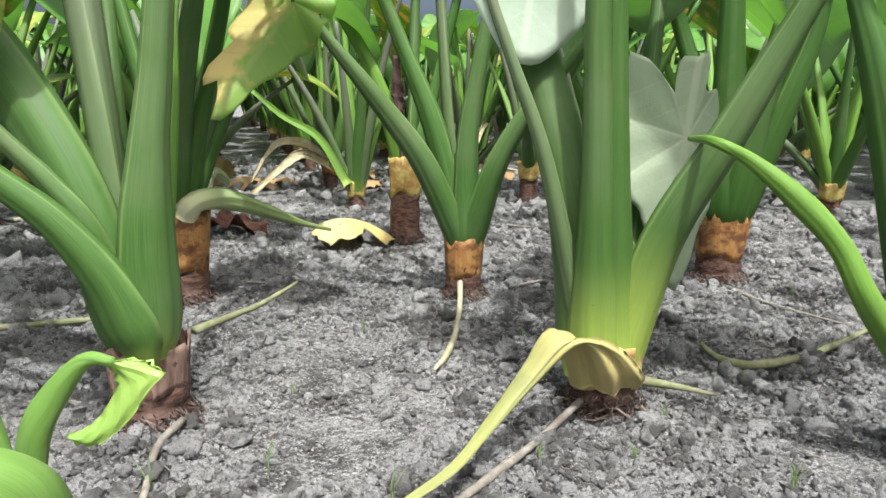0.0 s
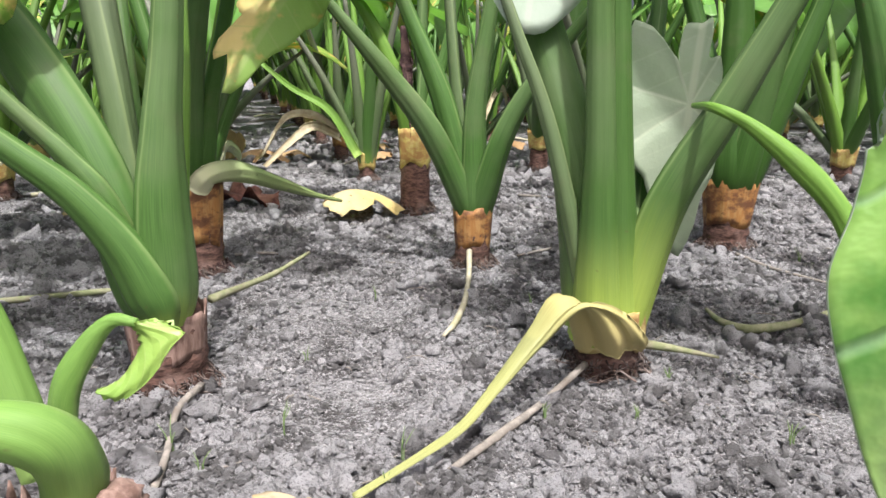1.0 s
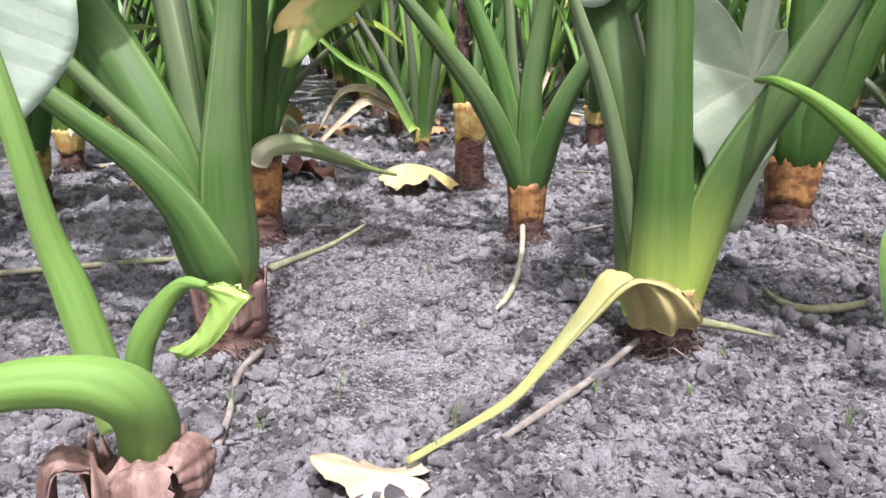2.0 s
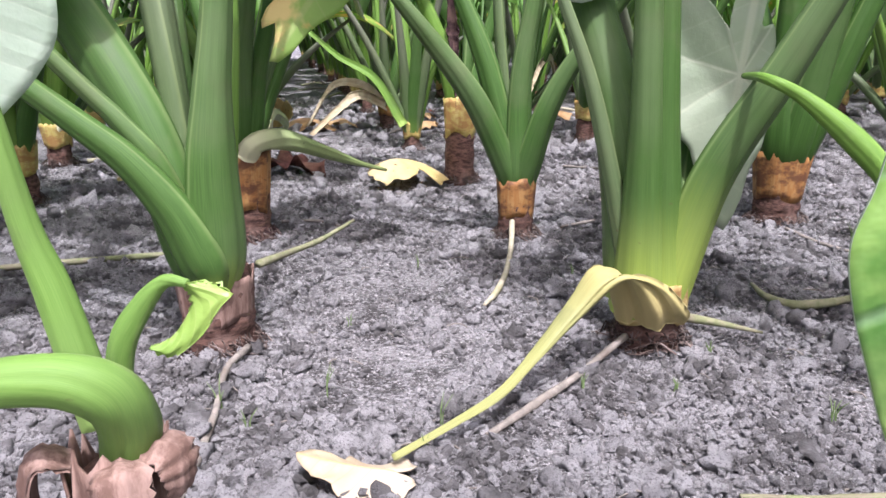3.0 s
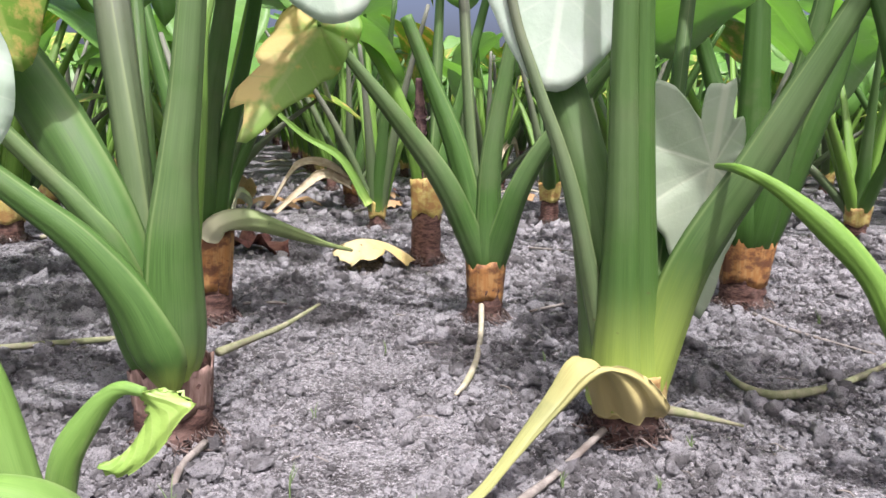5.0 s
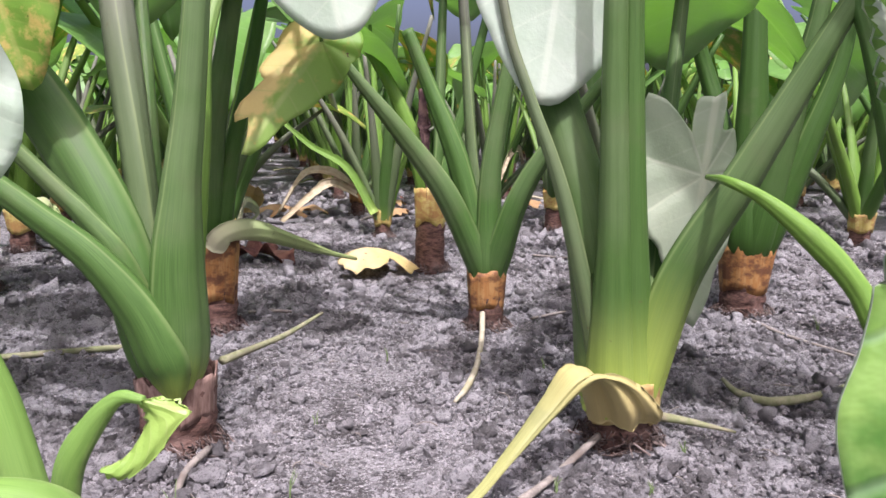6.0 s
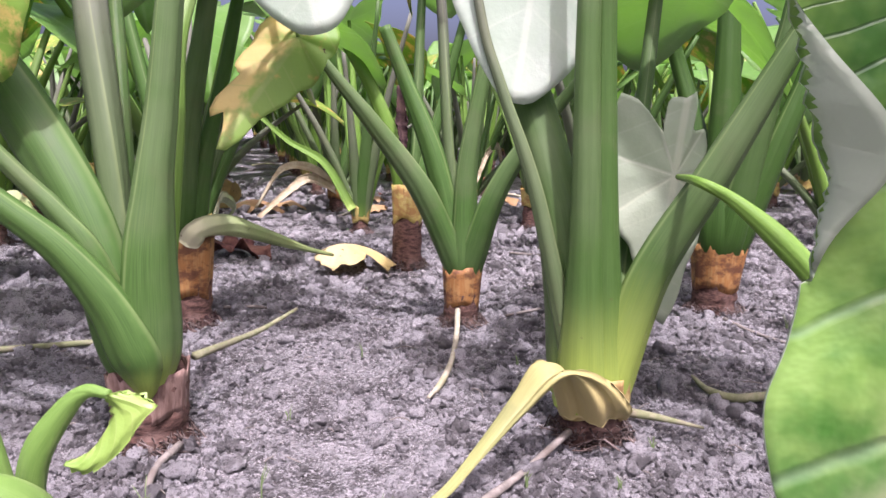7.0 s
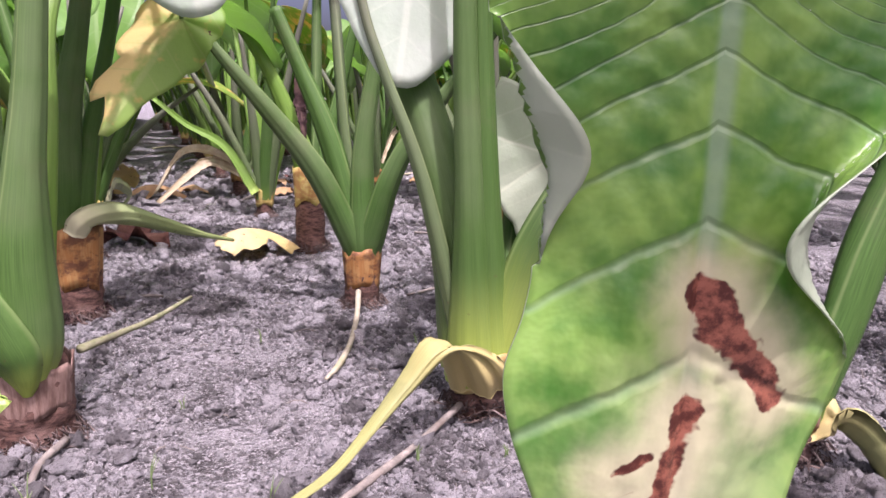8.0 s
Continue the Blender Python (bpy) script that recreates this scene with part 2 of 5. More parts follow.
MAT = {
    "soil": soil_material(),
    "clod": clod_material(),
    "stalk": stalk_material("green_leaf_stalk", (0.076, 0.158, 0.034), (0.030, 0.080, 0.014), (0.22, 0.34, 0.05)),
    "stalk_limp": stalk_material("limp_pale_stalk", (0.34, 0.42, 0.17), (0.22, 0.31, 0.10), (0.62, 0.62, 0.40), 0.0, 0.55, 0.9),
    "stalk_dark": stalk_material("dark_green_leaf_stalk", (0.046, 0.108, 0.017), (0.023, 0.062, 0.009), (0.11, 0.20, 0.04), 0.0, 0.10, 0.25),
    "stalk_foot": stalk_material("pale_footed_leaf_stalk", (0.078, 0.154, 0.034), (0.032, 0.080, 0.015), (0.30, 0.40, 0.07), 0.0, 0.25, 0.95),
    "stalk_grey": stalk_material("grey_green_leaf_stalk", (0.10, 0.15, 0.06), (0.06, 0.10, 0.036), (0.26, 0.34, 0.09), 0.6),
    "stalk_pale": stalk_material("pale_leaf_stalk", (0.15, 0.27, 0.042), (0.08, 0.18, 0.022), (0.36, 0.44, 0.10)),
    "stalk_young": stalk_material("young_leaf_stalk", (0.165, 0.29, 0.06), (0.095, 0.195, 0.032), (0.30, 0.40, 0.12)),
    "stalk_yellow": stalk_material("yellowed_leaf_stalk", (0.36, 0.38, 0.14), (0.17, 0.17, 0.05), (0.60, 0.48, 0.21), 0.0, 0.65, 0.62),
    "leaf_top": leaf_material("leaf_upper_side", (0.13, 0.29, 0.055), (0.21, 0.39, 0.10), (0.32, 0.46, 0.20), (0.42, 0.68, 0.17), 0.55),
    "leaf_under": leaf_material("leaf_under_side", (0.30, 0.46, 0.20), (0.40, 0.55, 0.28), (0.50, 0.62, 0.36), (0.44, 0.68, 0.19), 0.55, 0.5, star=True),
    "leaf_white": leaf_material("waxy_leaf_under_side", (0.46, 0.58, 0.44), (0.64, 0.73, 0.60), (0.66, 0.74, 0.60), (0.55, 0.75, 0.35), 0.35, 0.35),
    "leaf_sick": leaf_material("yellowing_leaf", (0.16, 0.32, 0.04), (0.28, 0.42, 0.06), (0.36, 0.42, 0.10), (0.30, 0.52, 0.05), 0.4, 0.5, 0.5, yellow=0.42),
    "leaf_half": leaf_material("half_yellowed_leaf", (0.20, 0.38, 0.05), (0.30, 0.48, 0.10), (0.44, 0.54, 0.18), (0.50, 0.72, 0.14), 0.45, 0.5, 0.35, yellow=0.2, half=True),
    "leaf_yellow": leaf_material("dead_yellow_leaf", (0.56, 0.46, 0.17), (0.66, 0.57, 0.30), (0.62, 0.50, 0.24), (0.66, 0.5, 0.18), 0.3, 0.6, 0.7),
    "leaf_tan": leaf_material("dead_tan_leaf", (0.40, 0.25, 0.11), (0.50, 0.34, 0.17), (0.40, 0.26, 0.12), (0.5, 0.32, 0.12), 0.25, 0.6, 0.5),
    "leaf_cream": leaf_material("dead_cream_leaf", (0.42, 0.34, 0.21), (0.53, 0.46, 0.33), (0.50, 0.35, 0.15), (0.7, 0.55, 0.25), 0.2, 0.6, 0.3),
    "leaf_young": leaf_material("young_leaf", (0.15, 0.32, 0.045), (0.30, 0.44, 0.09), (0.36, 0.46, 0.14), (0.34, 0.50, 0.08), 0.3, 0.4),
    "leaf_grey": leaf_material("dull_leaf_under_side", (0.36, 0.46, 0.30), (0.47, 0.56, 0.39), (0.62, 0.69, 0.50), (0.34, 0.52, 0.16), 0.35, 0.5, 0.3, (0.34, 0.20, 0.08), star=True),
    "leaf_close": close_leaf_material(),
    "corm": rough_material("brown_corm_skin", (0.05, 0.029, 0.023), (0.155, 0.088, 0.066), (0.21, 0.14, 0.112), 55, (1, 1, 2.5)),
    "collar": sheath_material("orange_dry_sheath", (0.34, 0.165, 0.05), (0.44, 0.27, 0.10), (0.10, 0.042, 0.024)),
    "collar_yellow": sheath_material("yellow_dry_sheath", (0.44, 0.36, 0.10), (0.50, 0.44, 0.17), (0.30, 0.16, 0.055)),
    "collar_straw": sheath_material("straw_dry_sheath", (0.46, 0.36, 0.13), (0.55, 0.47, 0.22), (0.26, 0.13, 0.05)),
    "straw": rough_material("pale_dry_straw", (0.34, 0.29, 0.18), (0.46, 0.41, 0.28), (0.26, 0.19, 0.10), 40, bump=0.3),
    "husk": rough_material("brown_papery_husk", (0.13, 0.08, 0.06), (0.29, 0.20, 0.16), (0.06, 0.035, 0.027), 26, (3, 3, 0.6), 0.75, 0.6),
    "stick": rough_material("dry_stem", (0.17, 0.155, 0.13), (0.29, 0.265, 0.225), (0.11, 0.09, 0.07), 60),
    "stick_green": rough_material("half_dry_green_stem", (0.16, 0.18, 0.085), (0.25, 0.25, 0.15), (0.15, 0.13, 0.09), 60, bump=0.5),
    "stick_pale": rough_material("pale_root", (0.34, 0.32, 0.22), (0.44, 0.41, 0.30), (0.28, 0.27, 0.13), 60, bump=0.4),
    "root": rough_material("root_fibre", (0.075, 0.055, 0.045), (0.16, 0.12, 0.10), (0.24, 0.20, 0.175), 80),
    "dead_leaf": rough_material("crumpled_brown_leaf", (0.075, 0.032, 0.024), (0.16, 0.070, 0.050), (0.22, 0.12, 0.08), 35, rough=0.7),
    "withered": rough_material("withered_stalk_skin", (0.035, 0.02, 0.02), (0.09, 0.055, 0.05), (0.14, 0.09, 0.07), 50, bump=0.8),
    "grass": rough_material("grass_blade", (0.13, 0.20, 0.075), (0.20, 0.28, 0.11), (0.28, 0.30, 0.15), 40, rough=0.6, bump=0.1),
}


# ---- mesh helpers ----
def part(name, data, material, parent, label="", at=None):
    """One mesh object under a thing or a part; data: a mesh or a bmesh."""
    if isinstance(data, bmesh.types.BMesh):
        me = bpy.data.meshes.new(name)
        data.to_mesh(me)
        data.free()
        data = me
    if material is not None and not data.materials:
        for k in material if isinstance(material, (list, tuple)) else [material]:
            data.materials.append(MAT[k])
    ob = new(name, data)
    ob.parent = parent
    if at is not None:
        ob.matrix_basis = at
    return tagged(ob, label)


def mesh_of(name, verts, faces, uvs=None, smooth=True, slots=None):
    me = bpy.data.meshes.new(name)
    me.from_pydata([tuple(map(float, v)) for v in verts], [], faces)
    if uvs is not None:
        layer = me.uv_layers.new(name="UVMap")
        idx = np.empty(len(me.loops), dtype=np.int32)
        me.loops.foreach_get("vertex_index", idx)
        layer.data.foreach_set("uv", np.asarray(uvs, dtype=np.float32)[idx].ravel())
    if smooth:
        me.polygons.foreach_set("use_smooth", [True] * len(me.polygons))
    if slots is not None:
        me.polygons.foreach_set("material_index", slots)
    me.update()
    return me


def spline(points, n):
    """A smooth line of n places through a few points (any number of columns)."""
    p = np.array(points, dtype=float)
    p = np.vstack([2 * p[0] - p[1], p, 2 * p[-1] - p[-2]])
    out = []
    for k in range(n):
        s = k / (n - 1) * (len(p) - 3)
        i = min(int(s), len(p) - 4)
        f = s - i
        a, b, c, d = p[i:i + 4]
        out.append(0.5 * (2 * b + (c - a) * f + (2 * a - 5 * b + 4 * c - d) * f * f + (3 * b - a - 3 * c + d) * f ** 3))
    return np.array(out)


def value_noise(x, y, seed=0):
    """Smooth noise over arrays of places, -1 to 1."""
    rng = np.random.RandomState(seed)
    tab = rng.rand(256, 256)
    xi, yi = np.floor(x).astype(int), np.floor(y).astype(int)
    fx, fy = x - xi, y - yi
    fx, fy = fx * fx * (3 - 2 * fx), fy * fy * (3 - 2 * fy)
    a, b = tab[xi % 256, yi % 256], tab[(xi + 1) % 256, yi % 256]
    c, d = tab[xi % 256, (yi + 1) % 256], tab[(xi + 1) % 256, (yi + 1) % 256]
    return 2 * (a * (1 - fx) * (1 - fy) + b * fx * (1 - fy) + c * (1 - fx) * fy + d * fx * fy) - 1


def crumbs(x, y, seed=0):
    """Packed round lumps of uneven height, 0 to 1, one to a cell of unit size."""
    rng = np.random.RandomState(seed)
    jx, jy, jh = rng.rand(128, 128), rng.rand(128, 128), rng.rand(128, 128)
    xi, yi = np.floor(x).astype(int), np.floor(y).astype(int)
    best = np.zeros_like(x)
    for a in (-1, 0, 1):
        for b in (-1, 0, 1):
            cx, cy = (xi + a) % 128, (yi + b) % 128
            d2 = (x - xi - a - jx[cx, cy]) ** 2 + (y - yi - b - jy[cx, cy]) ** 2
            best = np.maximum(best, (0.25 + 0.75 * jh[cx, cy] ** 1.5) * np.sqrt(np.clip(1 - d2 / 0.62, 0, 1)))
    return best


def ground_height(x, y):
    """The lie of the soil: low swells, lumps and crumbs."""
    x, y = np.asarray(x, float), np.asarray(y, float)
    wx, wy = x + 0.012 * value_noise(x * 31, y * 31, 6), y + 0.012 * value_noise(x * 31, y * 31, 7)
    rough = np.clip(0.75 + 0.6 * value_noise(x * 4.3, y * 4.3, 8), 0.25, 1.3)
    h = 0.010 * value_noise(x * 2.1, y * 2.1, 1) + 0.007 * value_noise(x * 6, y * 6, 2)
    h += rough * (0.010 * crumbs(wx * 21, wy * 21, 3) + 0.009 * crumbs(wx * 52, wy * 52, 4) + 0.005 * crumbs(x * 110, y * 110, 5))
    return h - 0.014


def tube(points, widths, sides=8, n=14, bumpy=0.0, seed=0, cap=True):
    """A stem of round section along a few points."""
    rows = spline([(*p, w) for p, w in zip(points, widths)], n)
    rng = random.Random(seed)
    verts, faces, uvs = [], [], []
    up = Vector((0.13, 0.2, 1)).normalized()
    for k in range(n):
        a, b = rows[max(k - 1, 0)][:3], rows[min(k + 1, n - 1)][:3]
        t = Vector(b - a).normalized()
        s = t.cross(up)
        s = s.normalized() if s.length > 1e-4 else Vector((1, 0, 0))
        w = s.cross(t)
        r0 = rows[k][3] / 2 * (1 + bumpy * rng.uniform(-1, 1))
        for j in range(sides):
            g = 2 * math.pi * j / sides
            r = r0 * (1 + bumpy * 0.5 * rng.uniform(-1, 1))
            verts.append(Vector(rows[k][:3]) + s * (math.cos(g) * r) + w * (math.sin(g) * r))
            uvs.append((j / sides, k / (n - 1)))
    for k in range(n - 1):
        for j in range(sides):
            faces.append((k * sides + j, k * sides + (j + 1) % sides, (k + 1) * sides + (j + 1) % sides, (k + 1) * sides + j))
    if cap:
        faces.append(tuple(reversed(range(sides))))
        faces.append(tuple((n - 1) * sides + j for j in range(sides)))
    return mesh_of("stem", verts, faces, uvs)


def stalk_mesh(points, out=None, n=46, thick=0.95, channel=1.0, twist=0.0, half=11):
    """A taro leaf stalk: an open, clasping channel at the foot that closes to a round stem. points: x, y, z, width."""
    rows = spline(points, n)
    p0, p1 = Vector(points[0][:3]), Vector(points[-1][:3])
    if out is None:
        lean = Vector(((p1 - p0).x, (p1 - p0).y, 0))
        out = lean.normalized() if lean.length > 0.03 else Vector((0, -1, 0))
    out = Vector(out).normalized()
    verts, faces, uvs = [], [], []
    ring = 4 * half
    for k in range(n):
        s = k / (n - 1)
        a, b = rows[max(k - 1, 0)][:3], rows[min(k + 1, n - 1)][:3]
        t = Vector(b - a).normalized()
        v = out - t * out.dot(t)
        v = v.normalized() if v.length > 1e-3 else Vector((0, 0, 1))
        if twist:
            v = Matrix.Rotation(twist * s, 3, t) @ v
        u = t.cross(v)
        r = max(rows[k][3], 0.002) / 2
        wide = channel * max(0.0, 1 - s * 1.55) ** 1.3
        wide = 0.12 * channel + 0.88 * wide
        for j in range(ring):
            flange = 0.0
            if j in (0, 2 * half):
                flange = 0.10 * wide * (1 + 0.3 * math.sin(15 * s + j) + 0.2 * math.sin(41 * s))
            if j < 2 * half:
                g = math.pi * (j / (2 * half) - 0.5)
                uu, vv = math.sin(g), math.cos(g) * thick
            else:
                g = math.pi * ((j - 2 * half) / (2 * half) - 0.5)
                uu = -math.sin(g)
                vv = (1 - wide) * -math.cos(g) * thick + wide * (math.cos(g) * thick * 0.25 - 0.45)
            rib = 1 + 0.035 * math.cos(6 * g + 1.3) + 0.018 * math.cos(13 * g) + 0.010 * math.cos(23 * g)
            verts.append(Vector(rows[k][:3]) + u * (uu * r * (1 + 0.12 * wide + flange)) + v * ((vv - flange * 0.8) * r * rib))
            uvs.append((0.5 + 0.5 * uu, s))
    for k in range(n - 1):
        for j in range(ring):
            faces.append((k * ring + j, k * ring + (j + 1) % ring, (k + 1) * ring + (j + 1) % ring, (k + 1) * ring + j))
    faces.append(tuple((n - 1) * ring + j for j in range(ring)))
    return mesh_of("leaf_stalk", verts, faces, uvs)


RIM_T = [0, 14, 35, 65, 95, 125, 150, 168, 180]
RIM_R = [1.0, 0.86, 0.74, 0.67, 0.64, 0.68, 0.66, 0.50, 0.24]


def blade_mesh(length, width, droop=0.25, cup=0.1, wave=0.03, bites=(), seed=0, rings=7, sectors=44, quilt=0.0, ragged=0.0, fold=0.0, rows=4.6, slant=2.4, curls=(), blunt=1.0):
    """A heart-shaped taro blade about its stalk's end: tip along +y, upper side up, 1.2 mm thick. bites: (angle, half angle, depth)."""
    rng = np.random.RandomState(seed)
    th = np.linspace(-math.pi, math.pi, sectors, endpoint=False)
    rim = np.interp(np.degrees(np.abs(th)), RIM_T, RIM_R)
    rim = np.minimum(rim, blunt * (0.96 + 0.04 * np.cos(3 * th)))
    rim = (rim + 0.5 * (np.roll(rim, 1) + np.roll(rim, -1))) / 2
    rim = rim * (1 + 0.04 * rng.randn() * np.sin(3 * th + rng.rand() * 6)) + ragged * rng.randn(sectors)
    for ang, half, depth in bites:
        d = np.abs((np.degrees(th) - ang + 180) % 360 - 180) / half
        rim *= 1 - depth * np.clip(1 - d, 0, 1) ** 0.5
    ph = rng.rand(3) * 6
    top, uvs = [(0.0, 0.0, 0.0)], [(0.0, 0.0)]
    for i in range(1, rings + 1):
        s = i / rings
        for k, g in enumerate(th):
            px, py = s * rim[k] * math.sin(g), s * rim[k] * math.cos(g)
            x, y = px * width, py * length
            z = cup * abs(px) * width - droop * length * (py * py if py > 0 else 1.3 * py * py)
            z += wave * s ** 3 * (math.sin(4 * g + ph[0]) + 0.6 * math.sin(7 * g + ph[1]) + 0.4 * math.sin(11 * g + ph[2])) * min(length, width)
            z -= fold * abs(px) ** 1.5 * width
            if quilt:
                row = py * rows - abs(px) * slant
                z += quilt * (abs(math.sin(math.pi * row)) ** 0.6 - 0.5) * min(1.0, abs(px) * 6) - quilt * math.exp(-(px / 0.05) ** 2)
            for ang, half, amount in curls:
                d = abs((math.degrees(g) - ang + 180) % 360 - 180) / half
                if d < 1 and s > 0.72:
                    c = amount * (0.5 + 0.5 * math.cos(math.pi * d)) * ((s - 0.72) / 0.28)
                    x, y, z = x * (1 - 0.45 * c), y * (1 - 0.1 * c), z + 0.16 * width * c * (1.6 - 0.8 * ((s - 0.72) / 0.28))
            top.append((x, y, z))
            uvs.append((px, py))
    n = len(top)
    low = [(x, y, z - 0.0012) for x, y, z in top]
    faces = [(0, 1 + (k + 1) % sectors, 1 + k) for k in range(sectors)]
    for i in range(rings - 1):
        a, b = 1 + i * sectors, 1 + (i + 1) * sectors
        for k in range(sectors):
            k2 = (k + 1) % sectors
            faces += [(a + k, a + k2, b + k2), (a + k, b + k2, b + k)]
    under = [tuple(n + v for v in reversed(f)) for f in faces]
    b = 1 + (rings - 1) * sectors
    edge = [(b + k, b + (k + 1) % sectors, n + b + (k + 1) % sectors, n + b + k) for k in range(sectors)]
    slots = [0] * len(faces) + [1] * len(under) + [0] * len(edge)
    return mesh_of("blade", top + low, faces + under + edge, uvs + uvs, True, slots)


def corm_mesh(height, r0, r1, seed=0, sides=22, rows=12):
    """The ringed stump of the plant, with scars of fallen leaves."""
    rng = np.random.RandomState(seed)
    verts, faces = [], []
    for k in range(rows):
        s = k / (rows - 1)
        ring = 0.05 * (1 if k % 3 == 0 else -0.4)
        for j in range(sides):
            g = 2 * math.pi * j / sides
            r = (r0 + (r1 - r0) * s) * (1 + ring + 0.035 * rng.randn() + 0.04 * math.sin(3 * g + seed))
            verts.append((r * math.cos(g), r * math.sin(g), -0.03 + (height + 0.03) * s + 0.004 * math.sin(2 * g + k)))
    for k in range(rows - 1):
        for j in range(sides):
            faces.append((k * sides + j, k * sides + (j + 1) % sides, (k + 1) * sides + (j + 1) % sides, (k + 1) * sides + j))
    faces.append(tuple((rows - 1) * sides + j for j in range(sides)))
    return mesh_of("corm", verts, faces)


def collar_mesh(z0, z1, r0, r1, seed=0, sides=40, start=0.0, turn=2 * math.pi, torn=0.25, flare=0.0, hem=0.0):
    """A dry sheath left round the stump: a thin shell with a torn upper rim."""
    rng = np.random.RandomState(seed)
    verts, faces = [], []
    rows = 7
    full = turn > 6.2
    jag = np.convolve(rng.rand(sides + 16), np.ones(7) / 7, "same")[8:8 + sides] + 0.12 * rng.randn(sides) * (rng.rand(sides) > 0.8)
    for layer in (0, 1):
        for k in range(rows):
            s = k / (rows - 1)
            for j in range(sides):
                g = start + turn * j / (sides if full else sides - 1)
                top = z1 - torn * (z1 - z0) * 2 * abs(jag[j] - 0.5) - 0.1 * torn * (z1 - z0) * math.sin(2.0 * g + seed)
                r = r0 + (r1 - r0) * s + flare * s ** 3 - layer * 0.0022 + 0.0015 * math.sin(9 * g + seed) + 0.0012 * math.sin(17 * g)
                low = z0 + hem * (math.sin(3 * g + seed) + 0.7 * (jag[j] - 0.5) * 3)
                verts.append((r * math.cos(g), r * math.sin(g), low + (top - low) * s))
    m = rows * sides
    wrap = sides if full else sides - 1
    for k in range(rows - 1):
        for j in range(wrap):
            a, b, c, d = k * sides + j, k * sides + (j + 1) % sides, (k + 1) * sides + (j + 1) % sides, (k + 1) * sides + j
            faces += [(a, b, c, d), (m + d, m + c, m + b, m + a)]
    for j in range(wrap):
        a, b = (rows - 1) * sides + j, (rows - 1) * sides + (j + 1) % sides
        faces.append((a, b, m + b, m + a))
        faces.append(((j + 1) % sides, j, m + j, m + (j + 1) % sides))
    return mesh_of("dry_sheath", verts, faces)


def strap_mesh(points, side=(1, 0, 0), n=26, across=9, curl=0.3, seed=0, ragged=0.06):
    """A limp ribbon of dead sheath or stalk: curled across, 2 mm thick. points: x, y, z, width."""
    rows = spline(points, n)
    rng = np.random.RandomState(seed)
    verts, faces, uvs = [], [], []
    side = Vector(side).normalized()
    for layer in (0, 1):
        for k in range(n):
            a, b = rows[max(k - 1, 0)][:3], rows[min(k + 1, n - 1)][:3]
            t = Vector(b - a).normalized()
            u = (side - t * side.dot(t)).normalized()
            w = t.cross(u)
            r = rows[k][3] / 2 * (1 + ragged * rng.randn() * 0.5)
            for j in range(across):
                f = 2 * j / (across - 1) - 1
                lift = curl * r * (1 - f * f) + 0.09 * r * math.sin(f * 8 + seed) + 0.05 * r * math.sin(f * 17 + 5 * k / n) - layer * 0.002
                verts.append(Vector(rows[k][:3]) + u * (f * r) + w * lift)
                uvs.append(((f + 1) / 2, k / (n - 1)))
    m = n * across
    for k in range(n - 1):
        for j in range(across - 1):
            a = k * across + j
            faces += [(a, a + 1, a + across + 1, a + across), (m + a + across, m + a + across + 1, m + a + 1, m + a)]
    for k in range(n - 1):
        for j in (0, across - 1):
            a = k * across + j
            faces.append((a, a + across, m + a + across, m + a))
    for k in (0, n - 1):
        for j in range(across - 1):
            a = k * across + j
            faces.append((a, a + 1, m + a + 1, m + a))
    return mesh_of("strap", verts, faces, uvs)


def loft_mesh(left, right, n=40, across=13, bulge=0.0, dish=0.0, seed=0, ragged=0.0, crumple=1.0):
    """A limp sheet 2 mm thick between two edge lines; bulge, dish: how far its middle stands out towards -y at its start and its end."""
    a, b = spline(left, n), spline(right, n)
    rng = np.random.RandomState(seed)
    verts, faces, uvs = [], [], []
    for layer in (0, 1):
        for k in range(n):
            s = k / (n - 1)
            w = np.linalg.norm(b[k] - a[k])
            for j in range(across):
                f = j / (across - 1)
                q = a[k] * (1 - f) + b[k] * f
                arch = 4 * f * (1 - f)
                rim = ragged * rng.randn() if j in (0, across - 1) else 0.0
                crease = crumple * 0.05 * w * math.sin(f * 14 + 4 * s + seed) + crumple * 0.02 * w * math.sin(f * 31 + 3 * s)
                verts.append((q[0] + rim, q[1] - arch * (bulge * (1 - s) + dish * s) + crease + layer * 0.002, q[2] + rim + 0.6 * crease))
                uvs.append((f, s))
    m = n * across
    for k in range(n - 1):
        for j in range(across - 1):
            p = k * across + j
            faces += [(p, p + 1, p + across + 1, p + across), (m + p + across, m + p + across + 1, m + p + 1, m + p)]
        for p in (k * across, k * across + across - 1):
            faces.append((p, p + across, m + p + across, m + p))
    for k in (0, (n - 1) * across):
        for j in range(across - 1):
            faces.append((k + j, k + j + 1, m + k + j + 1, m + k + j))
    return mesh_of("sheet", verts, faces, uvs)


